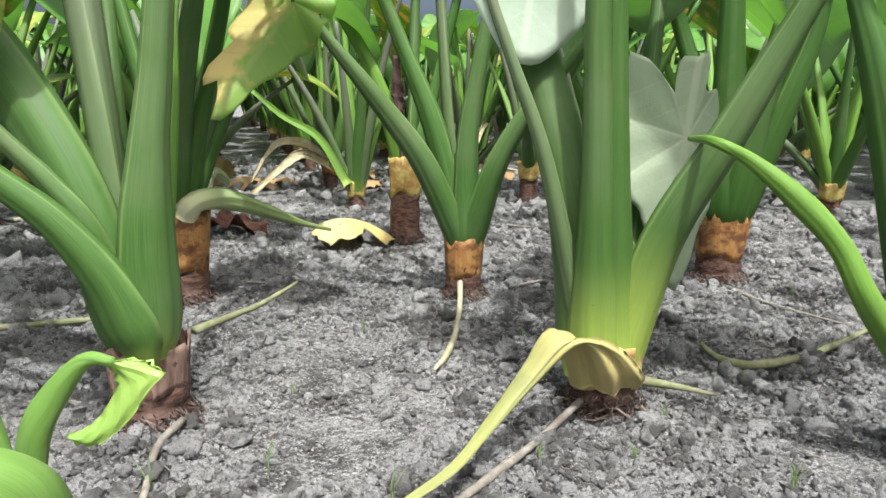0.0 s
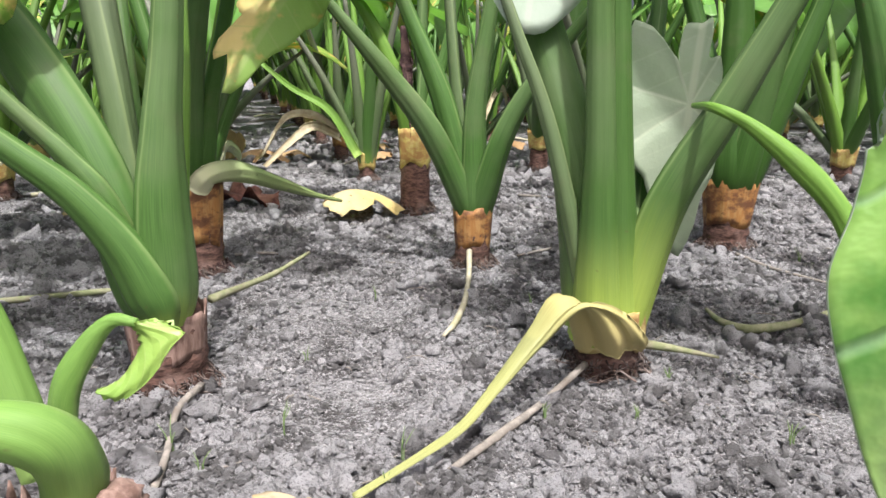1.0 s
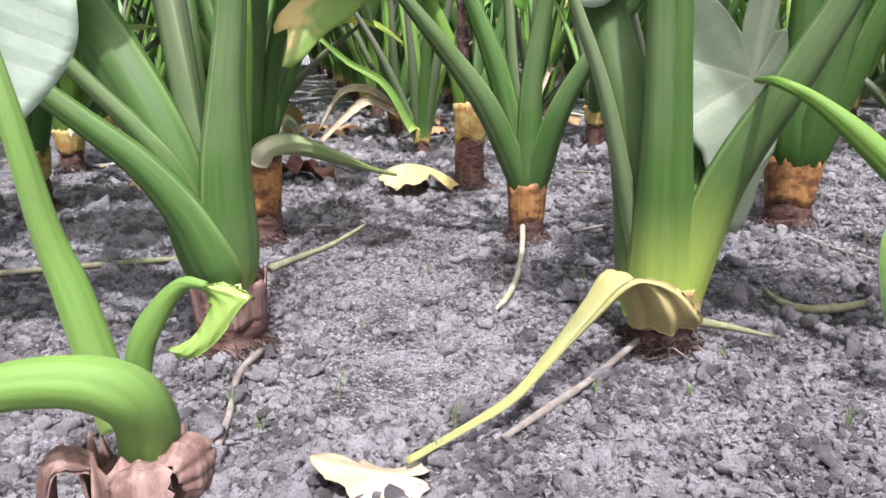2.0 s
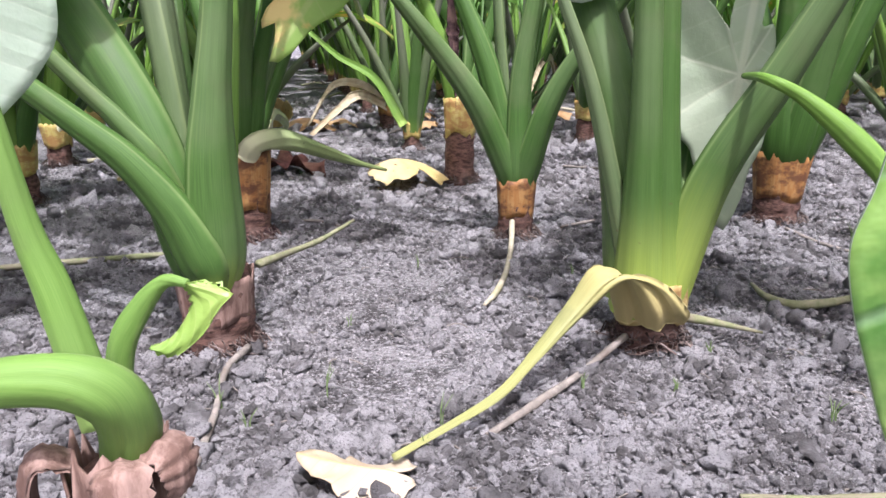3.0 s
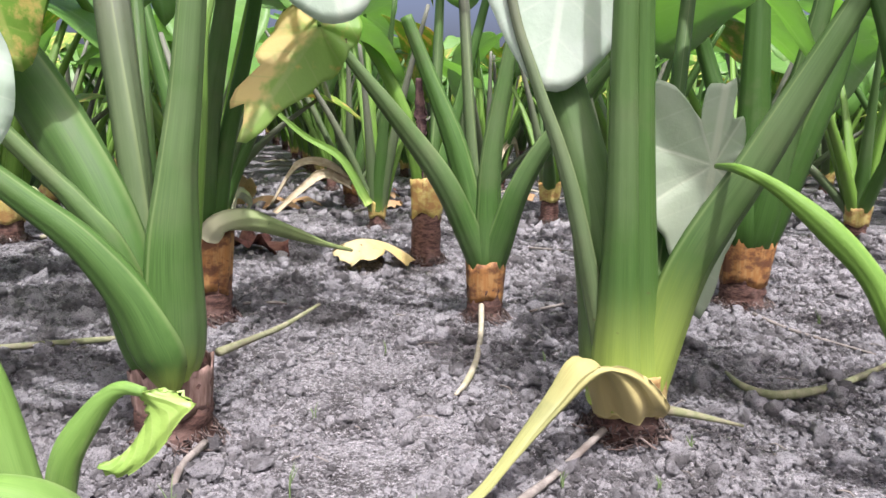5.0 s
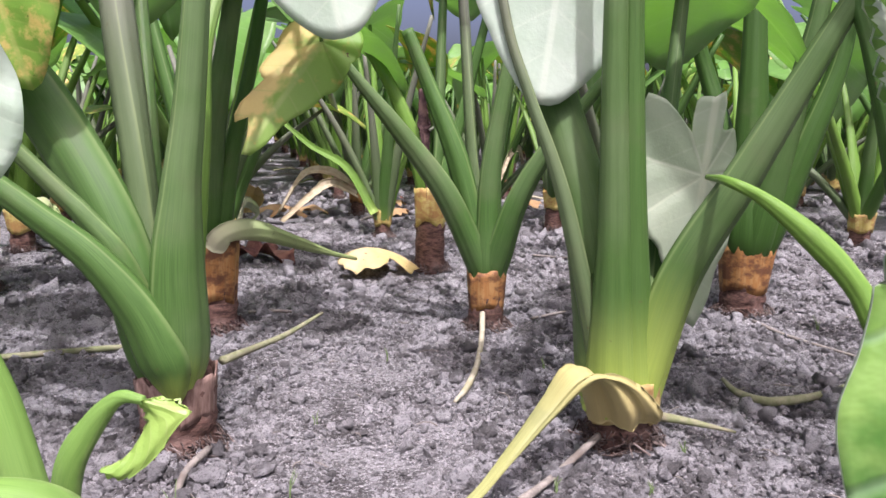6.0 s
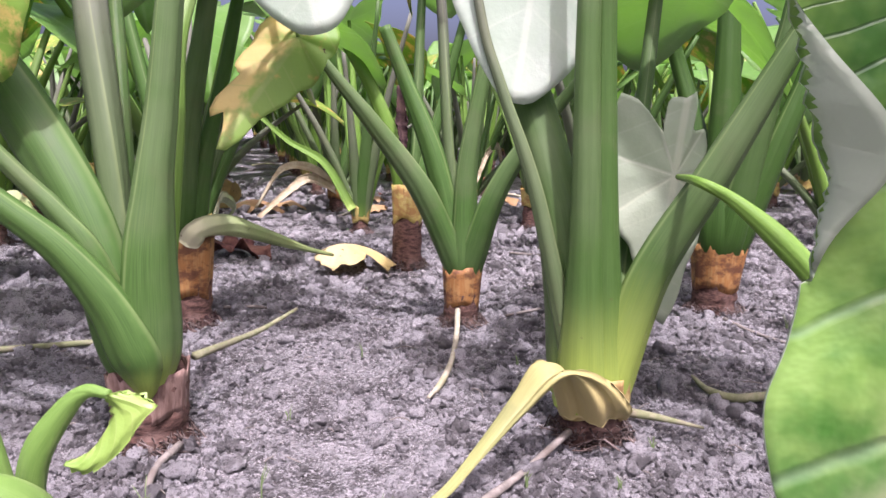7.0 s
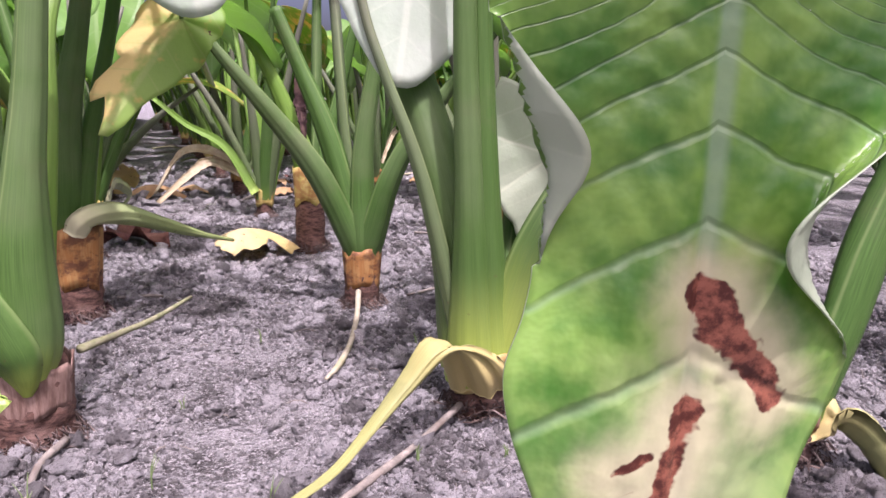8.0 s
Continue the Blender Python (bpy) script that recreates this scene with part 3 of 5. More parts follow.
def lobed_blade(rim, tip=0.0, size=1.0, wave=0.05, fold=0.0, seed=0, rings=12, sectors=110, ragged=0.006):
    """An upright blade in the x-z plane about its stalk's end, seen from -y. rim: (degrees from straight down, towards +x; radius); tip: the way of its tip."""
    rng = np.random.RandomState(seed)
    ang = np.array([r[0] for r in rim], float)
    rad = np.array([r[1] for r in rim], float) * size
    th = np.linspace(0, 360, sectors, endpoint=False)
    edge = np.interp(th, np.concatenate([ang - 360, ang, ang + 360]), np.tile(rad, 3)) * (1 + ragged * rng.randn(sectors))
    big, ph = rad.max(), rng.rand(3) * 6
    front, uvs = [(0.0, 0.0, 0.0)], [(0.0, 0.0)]
    for i in range(1, rings + 1):
        s = i / rings
        for g, e in zip(np.radians(th), edge):
            r, d = s * e, g - math.radians(tip)
            y = wave * big * s ** 2 * (math.sin(3 * g + ph[0]) + 0.5 * math.sin(7 * g + ph[1])) * 0.5 + fold * abs(r * math.sin(d)) - 0.006 * abs(math.sin(3.5 * d)) * s
            front.append((r * math.sin(g), y, -r * math.cos(g)))
            uvs.append((r / big * math.sin(d), r / big * math.cos(d)))
    n = len(front)
    faces = [(0, 1 + k, 1 + (k + 1) % sectors) for k in range(sectors)]
    for i in range(rings - 1):
        a, b = 1 + i * sectors, 1 + (i + 1) * sectors
        faces += [(a + k, b + k, b + (k + 1) % sectors, a + (k + 1) % sectors) for k in range(sectors)]
    back = [tuple(n + v for v in reversed(f)) for f in faces]
    b = 1 + (rings - 1) * sectors
    hem = [(b + k, n + b + k, n + b + (k + 1) % sectors, b + (k + 1) % sectors) for k in range(sectors)]
    return mesh_of("blade", front + [(x, y + 0.0012, z) for x, y, z in front], faces + back + hem, uvs + uvs, True, [0] * len(faces) + [1] * len(back) + [0] * len(hem))


def vein_row(d, x):
    """How many side veins lie above a place d metres down the midrib and x metres beside it."""
    return math.log(max(d - 0.5 * abs(x), 0.004) / 0.046) / 0.34


def long_blade(left, right, length, rows=110, across=46, quilt=0.0022):
    """A hanging blade seen from -y, its midrib down -z from the origin; left, right: half widths down its length; rims curl over to the front where they are bold."""
    lw, rw = spline([(w,) for w in left], rows)[:, 0], spline([(w,) for w in right], rows)[:, 0]
    front, uvs, lift, faces = [], [], [], []
    for k in range(rows):
        s = k / (rows - 1)
        d = s * length
        for j in range(across + 1):
            f = 2 * j / across - 1
            w = max(lw[k] if f < 0 else rw[k], 0.0006)
            c = 0.22 * math.exp(-((s - 0.33) / 0.09) ** 2) if f < 0 else 0.45 * math.exp(-((s - 0.42) / 0.12) ** 2)
            a = abs(f)
            turn = max(0.0, a - (1 - c)) if c > 0.02 else 0.0
            x = math.copysign(w * (a - 1.75 * turn), f) if f else 0.0
            y = -0.9 * w * turn * (1.6 - turn) + 0.10 * a * a * w + 0.006 * math.sin(s * 9 + 2 * f) * a
            row = vein_row(d, x)
            y -= quilt * (abs(math.sin(math.pi * row)) ** 0.55 - 0.6) * min(1.0, a * 5) * (1 - a ** 3)
            y += 0.0024 * math.exp(-(x / 0.0022) ** 2)
            y += 0.0006 * math.sin(abs(x) * 700 + row * 9) * min(1.0, a * 4) * (1 - a)
            front.append((x - 0.035 * s * s * length, y, -d + 0.002 * math.sin(7 * f + 11 * s) * a))
            uvs.append((math.copysign(w * a, f) * 10, d * 10))
            lift.append(0.001 - 0.002 * min(1.0, turn * 60))
    n, st = len(front), across + 1
    for k in range(rows - 1):
        for j in range(across):
            p = k * st + j
            faces.append((p, p + st, p + st + 1, p + 1))
    back = [tuple(n + v for v in reversed(f)) for f in faces]
    loop = list(range(st)) + [k * st + across for k in range(1, rows)] + [(rows - 1) * st + j for j in range(across - 1, -1, -1)] + [k * st for k in range(rows - 2, 0, -1)]
    hem = [(loop[i], loop[(i + 1) % len(loop)], n + loop[(i + 1) % len(loop)], n + loop[i]) for i in range(len(loop))]
    return mesh_of("blade", front + [(x, y + e, z) for (x, y, z), e in zip(front, lift)], faces + back + hem, uvs + uvs, True, [0] * len(faces) + [1] * (len(back) + len(hem)))


def root_mesh(radius, count, seed=0, length=0.05):
    """The mat of fine roots round the stump's foot."""
    rng = random.Random(seed)
    verts, faces = [], []
    for _ in range(count):
        g = rng.uniform(0, 2 * math.pi)
        z = rng.uniform(0.004, 0.035)
        r, l = radius * rng.uniform(0.93, 1.05), length * rng.uniform(0.3, 1.0)
        pts = []
        for k in range(4):
            s = k / 3
            a = g + s * rng.uniform(-0.5, 0.5)
            pts.append(Vector(((r + l * s * 0.8) * math.cos(a), (r + l * s * 0.8) * math.sin(a), z * (1 - s) + 0.006 * s + 0.012 * math.sin(s * 3) * rng.uniform(-0.3, 1))))
        th = rng.uniform(0.0006, 0.0014)
        for k in range(4):
            for j in range(3):
                d = 2.1 * j
                verts.append(pts[k] + Vector((math.cos(d) * th, math.sin(d) * th, math.sin(d + 1) * th)))
        b = len(verts) - 12
        for k in range(3):
            for j in range(3):
                faces.append((b + k * 3 + j, b + k * 3 + (j + 1) % 3, b + k * 3 + 3 + (j + 1) % 3, b + k * 3 + 3 + j))
    return mesh_of("roots", verts, faces)


# ---- taro plants ----
BLADES = [blade_mesh(0.22 + 0.025 * k, 0.19 + 0.018 * k, 0.22 + 0.12 * (k % 3), 0.12, 0.02 + 0.008 * (k % 2), seed=20 + k) for k in range(6)]
for k, me in enumerate(BLADES):
    me.materials.append(MAT["leaf_sick" if k == 2 else "leaf_top"])
    me.materials.append(MAT["leaf_sick" if k == 2 else "leaf_under"])


def plant(x, y, label, corm=(0.10, 0.042, 0.040), seed=0, category="taro plant"):
    """The root of one plant: its stump and the roots round it."""
    base = new("taro_plant")
    base.location = (x, y, float(ground_height(x, y)))
    tagged(base, label, category, "taro plants in rows")
    part("corm", corm_mesh(*corm, seed=seed), "corm", base, "brown ringed corm")
    part("root_tuft", root_mesh(corm[1], 130, seed, 0.036), "root", base)
    return base


def stalk(base, points, material="stalk", blade=None, reach=0.25, seed=0, **more):
    """A leaf stalk under its plant, led on past the last point by reach metres, with a blade at its end."""
    pts = [tuple(p) for p in points]
    if "out" not in more:
        lean = Vector((pts[-1][0] - pts[0][0], pts[-1][1] - pts[0][1], 0)).normalized()
        more["out"] = lean + Vector((0, -0.9, 0))
    if blade is not None:
        a, b = np.array(pts[-2]), np.array(pts[-1])
        d = (b - a)[:3] / np.linalg.norm((b - a)[:3])
        e = b[:3] + d * reach
        pts.append((*e, max(b[3] * 0.75, 0.016)))
    s = part("leaf_stalk", stalk_mesh(pts, **more), material, base)
    if blade is not None:
        end, prev = Vector(pts[-1][:3]), Vector(pts[-2][:3])
        d = (end - prev)
        az = math.degrees(math.atan2(-d.x, d.y)) + random.uniform(-25, 25)
        part("blade", BLADES[blade % 5], None, s, "", Matrix.Translation(end) @ pose(0, 0, 0, random.uniform(-60, -20), random.uniform(-12, 12), az))
    return s


def lesser_plant(seed, x=0.0, y=0.0, stalks=7, tall=0.9, label="", stub=0.11, low=0, leafy=False):
    """A whole plant of the field, with its stalks fanned out round the stump."""
    rng = random.Random(seed)
    r = rng.uniform(0.032, 0.042)
    base = plant(x, y, label or "upright green taro plant with brown corm in grey soil", (stub, r, r * 0.95), seed)
    kind = rng.choice(["collar", "collar_yellow", "husk"])
    part("dry_sheath", collar_mesh(stub * 0.7, stub + 0.055, r * 1.08, r * 1.32, seed, torn=0.5, hem=0.006), kind, base, "torn orange dry sheath")
    for k in range(stalks):
        az = 2.4 * k + rng.uniform(-0.4, 0.4)
        lean = rng.uniform(0.10, 0.55) if k < stalks - low else rng.uniform(0.8, 1.1)
        h = tall * rng.uniform(0.8, 1.1) if k < stalks - low else 0.55
        d = Vector((math.cos(az), math.sin(az), 0))
        z0 = stub * 1.05
        pts = []
        for s, w in ((0, 0.056), (0.3, 0.044), (0.65, 0.026), (1.0, 0.015)):
            q = d * (0.012 + lean * h * (0.75 * s + 0.25 * s * s)) + Vector((0, 0, z0 + (h - z0) * (s - 0.12 * s * s * lean)))
            pts.append((q.x, q.y, q.z, w * rng.uniform(0.9, 1.1)))
        st = part("leaf_stalk", stalk_mesh(pts, out=d, n=12, half=5), rng.choice(["stalk", "stalk_pale", "stalk_grey", "stalk_pale"]), base)
        if leafy or k % 3 == 0:
            end = Vector(pts[-1][:3])
            part("blade", BLADES[rng.randrange(6)], None, st, "", Matrix.Translation(end) @ pose(0, 0, 0, rng.uniform(-48, -4), rng.uniform(-14, 14), math.degrees(az) - 90 + rng.uniform(-30, 30)))
    return base


# ---- ground ----
def graded(lo, hi, fine_lo, fine_hi, step, grow):
    """Places along one axis: even steps in the middle, growing outwards."""
    mid = list(np.arange(fine_lo, fine_hi, step))
    up, s = [mid[-1]], step
    while up[-1] < hi:
        s *= grow
        up.append(up[-1] + s)
    down, s = [mid[0]], step
    while down[-1] > lo:
        s *= grow
        down.append(down[-1] - s)
    return np.array(down[:0:-1] + mid + up[1:])


gx = graded(-400, 400, -0.8, 1.2, 0.0075, 1.034)
gy = graded(-300, 600, 0.45, 1.9, 0.0075, 1.021)
GX, GY = np.meshgrid(gx, gy)
GZ = ground_height(GX, GY) * np.clip(1.6 - np.hypot(GX, GY) / 30, 0.0, 1.0)
gv = np.stack([GX.ravel(), GY.ravel(), GZ.ravel()], 1)
nx, ny = len(gx), len(gy)
ia = (np.arange(ny - 1)[:, None] * nx + np.arange(nx - 1)[None, :]).ravel()
gf = np.stack([ia, ia + 1, ia + nx + 1, ia + nx], 1)
gm = bpy.data.meshes.new("ground")
gm.from_pydata(gv.tolist(), [], gf.tolist())
gm.polygons.foreach_set("use_smooth", [True] * len(gm.polygons))
gm.materials.append(MAT["soil"])
tagged(new("ground", gm), "dry crumbly grey field soil with clods", "soil", kind="structure")


def clods(name, count, seed, area, sizes, label, faces, power, bare):
    """Loose crumbs of soil, joined: lumps with broken faces. bare: how much of the ground they leave free."""
    rng = np.random.RandomState(seed)
    bm = bmesh.new()
    bmesh.ops.create_icosphere(bm, subdivisions=faces, radius=1.0)
    v0 = np.array([v.co[:] for v in bm.verts])
    f0 = np.array([[v.index for v in f.verts] for f in bm.faces])
    bm.free()
    shapes = []
    for k in range(40):
        w = v0 * (1 + (0.30 if faces == 1 else 0.22) * rng.randn(len(v0), 1))
        w = w * (1 + 0.4 * np.sin(v0 @ rng.randn(3, 1) * 2.4 + rng.rand() * 6))
        q = np.array(Euler(rng.rand(3) * 6.28).to_matrix())
        shapes.append((w @ q) * np.array([1, rng.uniform(0.75, 1.1), rng.uniform(0.75, 1.0)]))
    x0, x1, y0, y1 = area
    yy = y0 + (y1 - y0) * rng.rand(count) ** 1.5
    xx = rng.uniform(x0, x1, count) * (0.35 + 0.65 * (yy - y0 + 0.5) / (y1 - y0 + 0.5)) + 0.15
    lie = value_noise(xx * 3.1, yy * 3.1, 9) + 0.8 * value_noise(xx * 9, yy * 9, 10) + 0.35 * rng.randn(count)
    keep = lie > bare
    xx, yy = xx[keep], yy[keep]
    zz = ground_height(xx, yy)
    size = (sizes[0] + (sizes[1] - sizes[0]) * rng.rand(len(xx)) ** power) * (1 + 0.25 * np.clip(yy - 1.2, 0, 3))
    pick, turn = rng.randint(40, size=len(xx)), rng.rand(len(xx)) * 6.28
    base = np.stack(shapes)[pick] * size[:, None, None]
    c, d = np.cos(turn)[:, None], np.sin(turn)[:, None]
    vs = np.stack([base[..., 0] * c - base[..., 1] * d + xx[:, None], base[..., 0] * d + base[..., 1] * c + yy[:, None], base[..., 2] + (zz + size * 0.5)[:, None]], -1)
    fs = f0[None] + (np.arange(len(xx)) * len(v0))[:, None, None]
    me = bpy.data.meshes.new(name)
    me.from_pydata(vs.reshape(-1, 3).tolist(), [], fs.reshape(-1, 3).tolist())
    me.polygons.foreach_set("use_smooth", [faces == 2] * len(me.polygons))
    me.materials.append(MAT["clod"])
    return tagged(new(name, me), label, "soil clods", kind="stuff")


clods("soil_crumbs", 112000, 3, (-1.7, 1.9, 0.45, 3.1), (0.0017, 0.0078), "fine pale grey soil crumbs covering the field", 1, 2.4, -0.6)
clods("soil_clods", 9000, 4, (-2.6, 2.8, 0.45, 5.5), (0.0040, 0.0175), "loose grey soil clods on the field", 2, 3.0, -0.5)


def hung(base, points, mesh, mats, label, turn, material="stalk", **more):
    """A leaf stalk whose end carries a blade of its own, hanging as turn says."""
    st = stalk(base, points, material, **more)
    return part("blade", mesh, list(mats), st, label, Matrix.Translation(points[-1][:3]) @ turn)


# ---- the plants close by ----
p = plant(-0.29, 1.03, "large taro plant with broad green leaf stalks and dark brown corm", (0.125, 0.053, 0.053), 1)
part("dry_sheath", collar_mesh(0.055, 0.132, 0.054, 0.059, 3, torn=0.5, hem=0.006), "husk", p, "torn brown husk round the corm")
hung(p, [(-0.014, -0.004, 0.105, 0.056), (-0.034, 0.002, 0.165, 0.082), (-0.086, 0.030, 0.329, 0.092), (-0.210, 0.070, 0.517, 0.093), (-0.329, 0.090, 0.650, 0.070), (-0.33, 0.03, 0.76, 0.03), (-0.21, -0.03, 0.70, 0.015)], blade_mesh(0.17, 0.16, 0.2, 0.2, 0.03, (), 40, 9, 60), ("leaf_sick", "leaf_under"), "light green leaf with yellow patches", pose(0, 0, 0, 0, -14, 0) @ pose(0, 0, 0, -80, 0, 180))
stalk(p, [(0.018, -0.050, 0.092, 0.012), (0.016, -0.048, 0.125, 0.052), (0.006, -0.048, 0.165, 0.078), (-0.022, -0.060, 0.236, 0.066), (-0.072, -0.075, 0.308, 0.050), (-0.135, -0.090, 0.366, 0.040), (-0.22, -0.11, 0.44, 0.034)], "stalk_foot", 1, 0.3)
stalk(p, [(-0.008, -0.02, 0.13, 0.05), (-0.049, -0.03, 0.282, 0.046), (-0.098, -0.04, 0.359, 0.034), (-0.149, -0.05, 0.417, 0.027)], "stalk_foot", 0, 0.3)
stalk(p, [(-0.027, 0.030, 0.126, 0.067), (-0.051, 0.050, 0.368, 0.059), (-0.092, 0.090, 0.591, 0.058), (-0.119, 0.120, 0.734, 0.049)], "stalk_grey", 2)
stalk(p, [(0.020, -0.034, 0.094, 0.030), (0.020, -0.028, 0.160, 0.080), (0.022, -0.030, 0.290, 0.076), (0.032, -0.028, 0.400, 0.056), (0.045, -0.020, 0.508, 0.045), (0.062, -0.010, 0.683, 0.036)], "stalk_foot")
stalk(p, [(-0.039, 0.050, 0.132, 0.052), (-0.083, 0.150, 0.474, 0.028), (-0.119, 0.220, 0.650, 0.025)], "stalk", 4)
st = stalk(p, [(-0.004, 0.040, 0.138, 0.051), (0.021, 0.090, 0.449, 0.026), (0.028, 0.120, 0.636, 0.023), (0.05, 0.28, 0.80, 0.018), (0.120, 0.46, 0.70, 0.010), (0.132, 0.466, 0.655, 0.008)], "stalk_pale")
YELLOWING = [(2, 90), (55, 61), (98, 71), (153, 67), (194, 82), (240, 80), (270, 85), (294, 121), (305, 117), (308, 185), (314, 205), (318, 178), (323, 200), (328, 243), (333, 214), (338, 150)]
part("blade", lobed_blade(YELLOWING, -32, 0.00116, 0.05, 0.35, 38), ["leaf_half", "leaf_half"], st, "yellowing green leaf with brown spots", Matrix.Translation((0.132, 0.466, 0.655)) @ pose(0, 0, 0, -18, 0, 0))

p = plant(-0.448, 1.64, "taro plant with torn orange sheath and one stalk fallen over", (0.14, 0.052, 0.046), 2)
part("dry_sheath", collar_mesh(0.075, 0.225, 0.049, 0.060, 5, torn=0.25, hem=0.008), "collar", p, "orange dry sheath")
stalk(p, [(-0.008, -0.014, 0.165, 0.060), (0.024, -0.060, 0.423, 0.056), (0.085, -0.110, 0.643, 0.040), (0.124, -0.140, 0.794, 0.037)], "stalk")
hung(p, [(0.009, -0.010, 0.170, 0.056), (0.048, -0.020, 0.374, 0.040), (0.078, -0.020, 0.494, 0.032), (0.116, -0.020, 0.645, 0.028), (0.20, -0.10, 0.93, 0.022), (0.298, -0.32, 0.90, 0.014)], blade_mesh(0.30, 0.24, 0.15, 0.1, 0.03, (), 37, 12, 80, quilt=0.001, blunt=0.9), ("leaf_top", "leaf_white"), "hanging leaf with whitish underside", pose(0, 0, 0, 0, -14, 10) @ pose(0, 0, 0, -80, 0, 0))
stalk(p, [(-0.02, 0.02, 0.15, 0.06), (-0.08, 0.06, 0.42, 0.045), (-0.16, 0.1, 0.72, 0.03)], "stalk", 3)
part("root_ball", root_mesh(0.050, 420, 92, 0.030), "withered", p, "dark tangle of dead roots")
part("fallen_stalk", strap_mesh([(0.020, -0.045, 0.205, 0.050), (0.045, -0.050, 0.240, 0.052), (0.093, 0.020, 0.240, 0.048), (0.149, 0.210, 0.180, 0.034), (0.200, 0.400, 0.120, 0.016), (0.243, 0.560, 0.076, 0.010)], (-0.3, -0.5, 0.8), curl=0.6), "stalk_limp", p, "pale green stalk fallen over")

p = plant(0.386, 1.09, "large taro plant with one yellowed stalk bent to the soil", (0.075, 0.050, 0.046), 3)
stalk(p, [(-0.014, 0.000, 0.075, 0.088), (-0.022, 0.010, 0.150, 0.092), (-0.056, 0.030, 0.340, 0.074), (-0.109, 0.080, 0.531, 0.064), (-0.145, 0.110, 0.658, 0.056), (-0.19, 0.15, 0.85, 0.035)], "stalk_foot", None, out=(-0.15, -1, 0))
hung(p, [(-0.028, -0.015, 0.085, 0.036), (-0.100, -0.010, 0.376, 0.025), (-0.154, 0.010, 0.526, 0.019), (-0.192, 0.030, 0.644, 0.016), (-0.22, 0.04, 0.84, 0.014), (-0.105, 0.03, 0.785, 0.011)], blade_mesh(0.295, 0.215, 0.12, 0.1, 0.02, (), 36, 14, 90, quilt=0.0012, blunt=0.93), ("leaf_top", "leaf_white"), "large hanging leaf with whitish waxy underside", pose(0, 0, 0, 0, 7, 0) @ pose(0, 0, 0, -86, 0, 0), "stalk_grey")
stalk(p, [(-0.018, -0.020, 0.060, 0.080), (-0.032, -0.045, 0.330, 0.046), (-0.046, -0.055, 0.588, 0.034), (-0.054, -0.060, 0.90, 0.026)], "stalk_foot", None, out=(-0.4, -1, 0))
stalk(p, [(0.016, -0.018, 0.062, 0.070), (-0.004, -0.038, 0.330, 0.042), (-0.019, -0.045, 0.588, 0.030), (-0.026, -0.050, 0.726, 0.028)], "stalk_foot", None, out=(0.5, -1, 0))
stalk(p, [(0.022, -0.010, 0.075, 0.066), (0.066, -0.030, 0.267, 0.065), (0.136, -0.060, 0.417, 0.054), (0.211, -0.090, 0.580, 0.036), (0.262, -0.110, 0.690, 0.028)], "stalk_foot", 2)
stalk(p, [(0.030, 0.040, 0.090, 0.054), (0.057, 0.090, 0.280, 0.045), (0.075, 0.130, 0.422, 0.032)], "stalk", 3, 0.35)
part("dry_sheath", collar_mesh(0.044, 0.112, 0.056, 0.060, 12, torn=0.12, hem=0.007), "collar_straw", p, "straw-yellow dry sheath")
part("bent_stalk", loft_mesh([(-0.054, -0.030, 0.048), (-0.070, -0.055, 0.101), (-0.086, -0.080, 0.147), (-0.108, -0.105, 0.152), (-0.139, -0.135, 0.112), (-0.190, -0.190, 0.060), (-0.234, -0.260, 0.036), (-0.290, -0.335, 0.030), (-0.349, -0.405, 0.026)], [(0.050, -0.030, 0.050), (0.046, -0.066, 0.076), (0.006, -0.092, 0.122), (-0.054, -0.122, 0.145), (-0.118, -0.145, 0.094), (-0.179, -0.198, 0.051), (-0.226, -0.266, 0.030), (-0.285, -0.339, 0.025), (-0.344, -0.410, 0.022)], n=64, across=19, bulge=0.040, dish=0.002, seed=4, ragged=0.0005), "stalk_yellow", p, "limp yellow stalk bent down to the soil")
part("side_shoot", tube([(0.045, -0.02, 0.05), (0.10, -0.03, 0.045), (0.165, -0.04, 0.035)], [0.016, 0.011, 0.004], 8, 10, 0.05), "stick_green", p, "thin pointed side shoot")

p = plant(0.187, 1.71, "slender taro plant with orange sheath and spreading green stalks", (0.11, 0.041, 0.040), 4)
part("dry_sheath", collar_mesh(0.054, 0.156, 0.041, 0.048, 6, torn=0.5, hem=0.006), "collar", p, "orange dry sheath")
stalk(p, [(-0.010, -0.008, 0.118, 0.050), (-0.030, -0.018, 0.180, 0.056), (-0.102, -0.040, 0.334, 0.056), (-0.207, -0.060, 0.475, 0.042), (-0.324, -0.080, 0.619, 0.022), (-0.386, -0.110, 0.721, 0.016)], "stalk", 0, 0.12)
stalk(p, [(-0.008, 0.000, 0.118, 0.056), (-0.018, 0.000, 0.190, 0.060), (-0.072, 0.020, 0.401, 0.058), (-0.145, 0.040, 0.578, 0.039), (-0.197, 0.050, 0.702, 0.031)], "stalk")
stalk(p, [(-0.006, 0.025, 0.120, 0.054), (-0.040, 0.090, 0.453, 0.038), (-0.060, 0.140, 0.691, 0.030), (-0.067, 0.140, 0.767, 0.027)], "stalk_grey", 2)
stalk(p, [(0.003, -0.006, 0.118, 0.060), (0.003, -0.012, 0.190, 0.066), (0.003, -0.010, 0.378, 0.051), (0.028, -0.010, 0.552, 0.038), (0.052, -0.010, 0.696, 0.027)], "stalk")
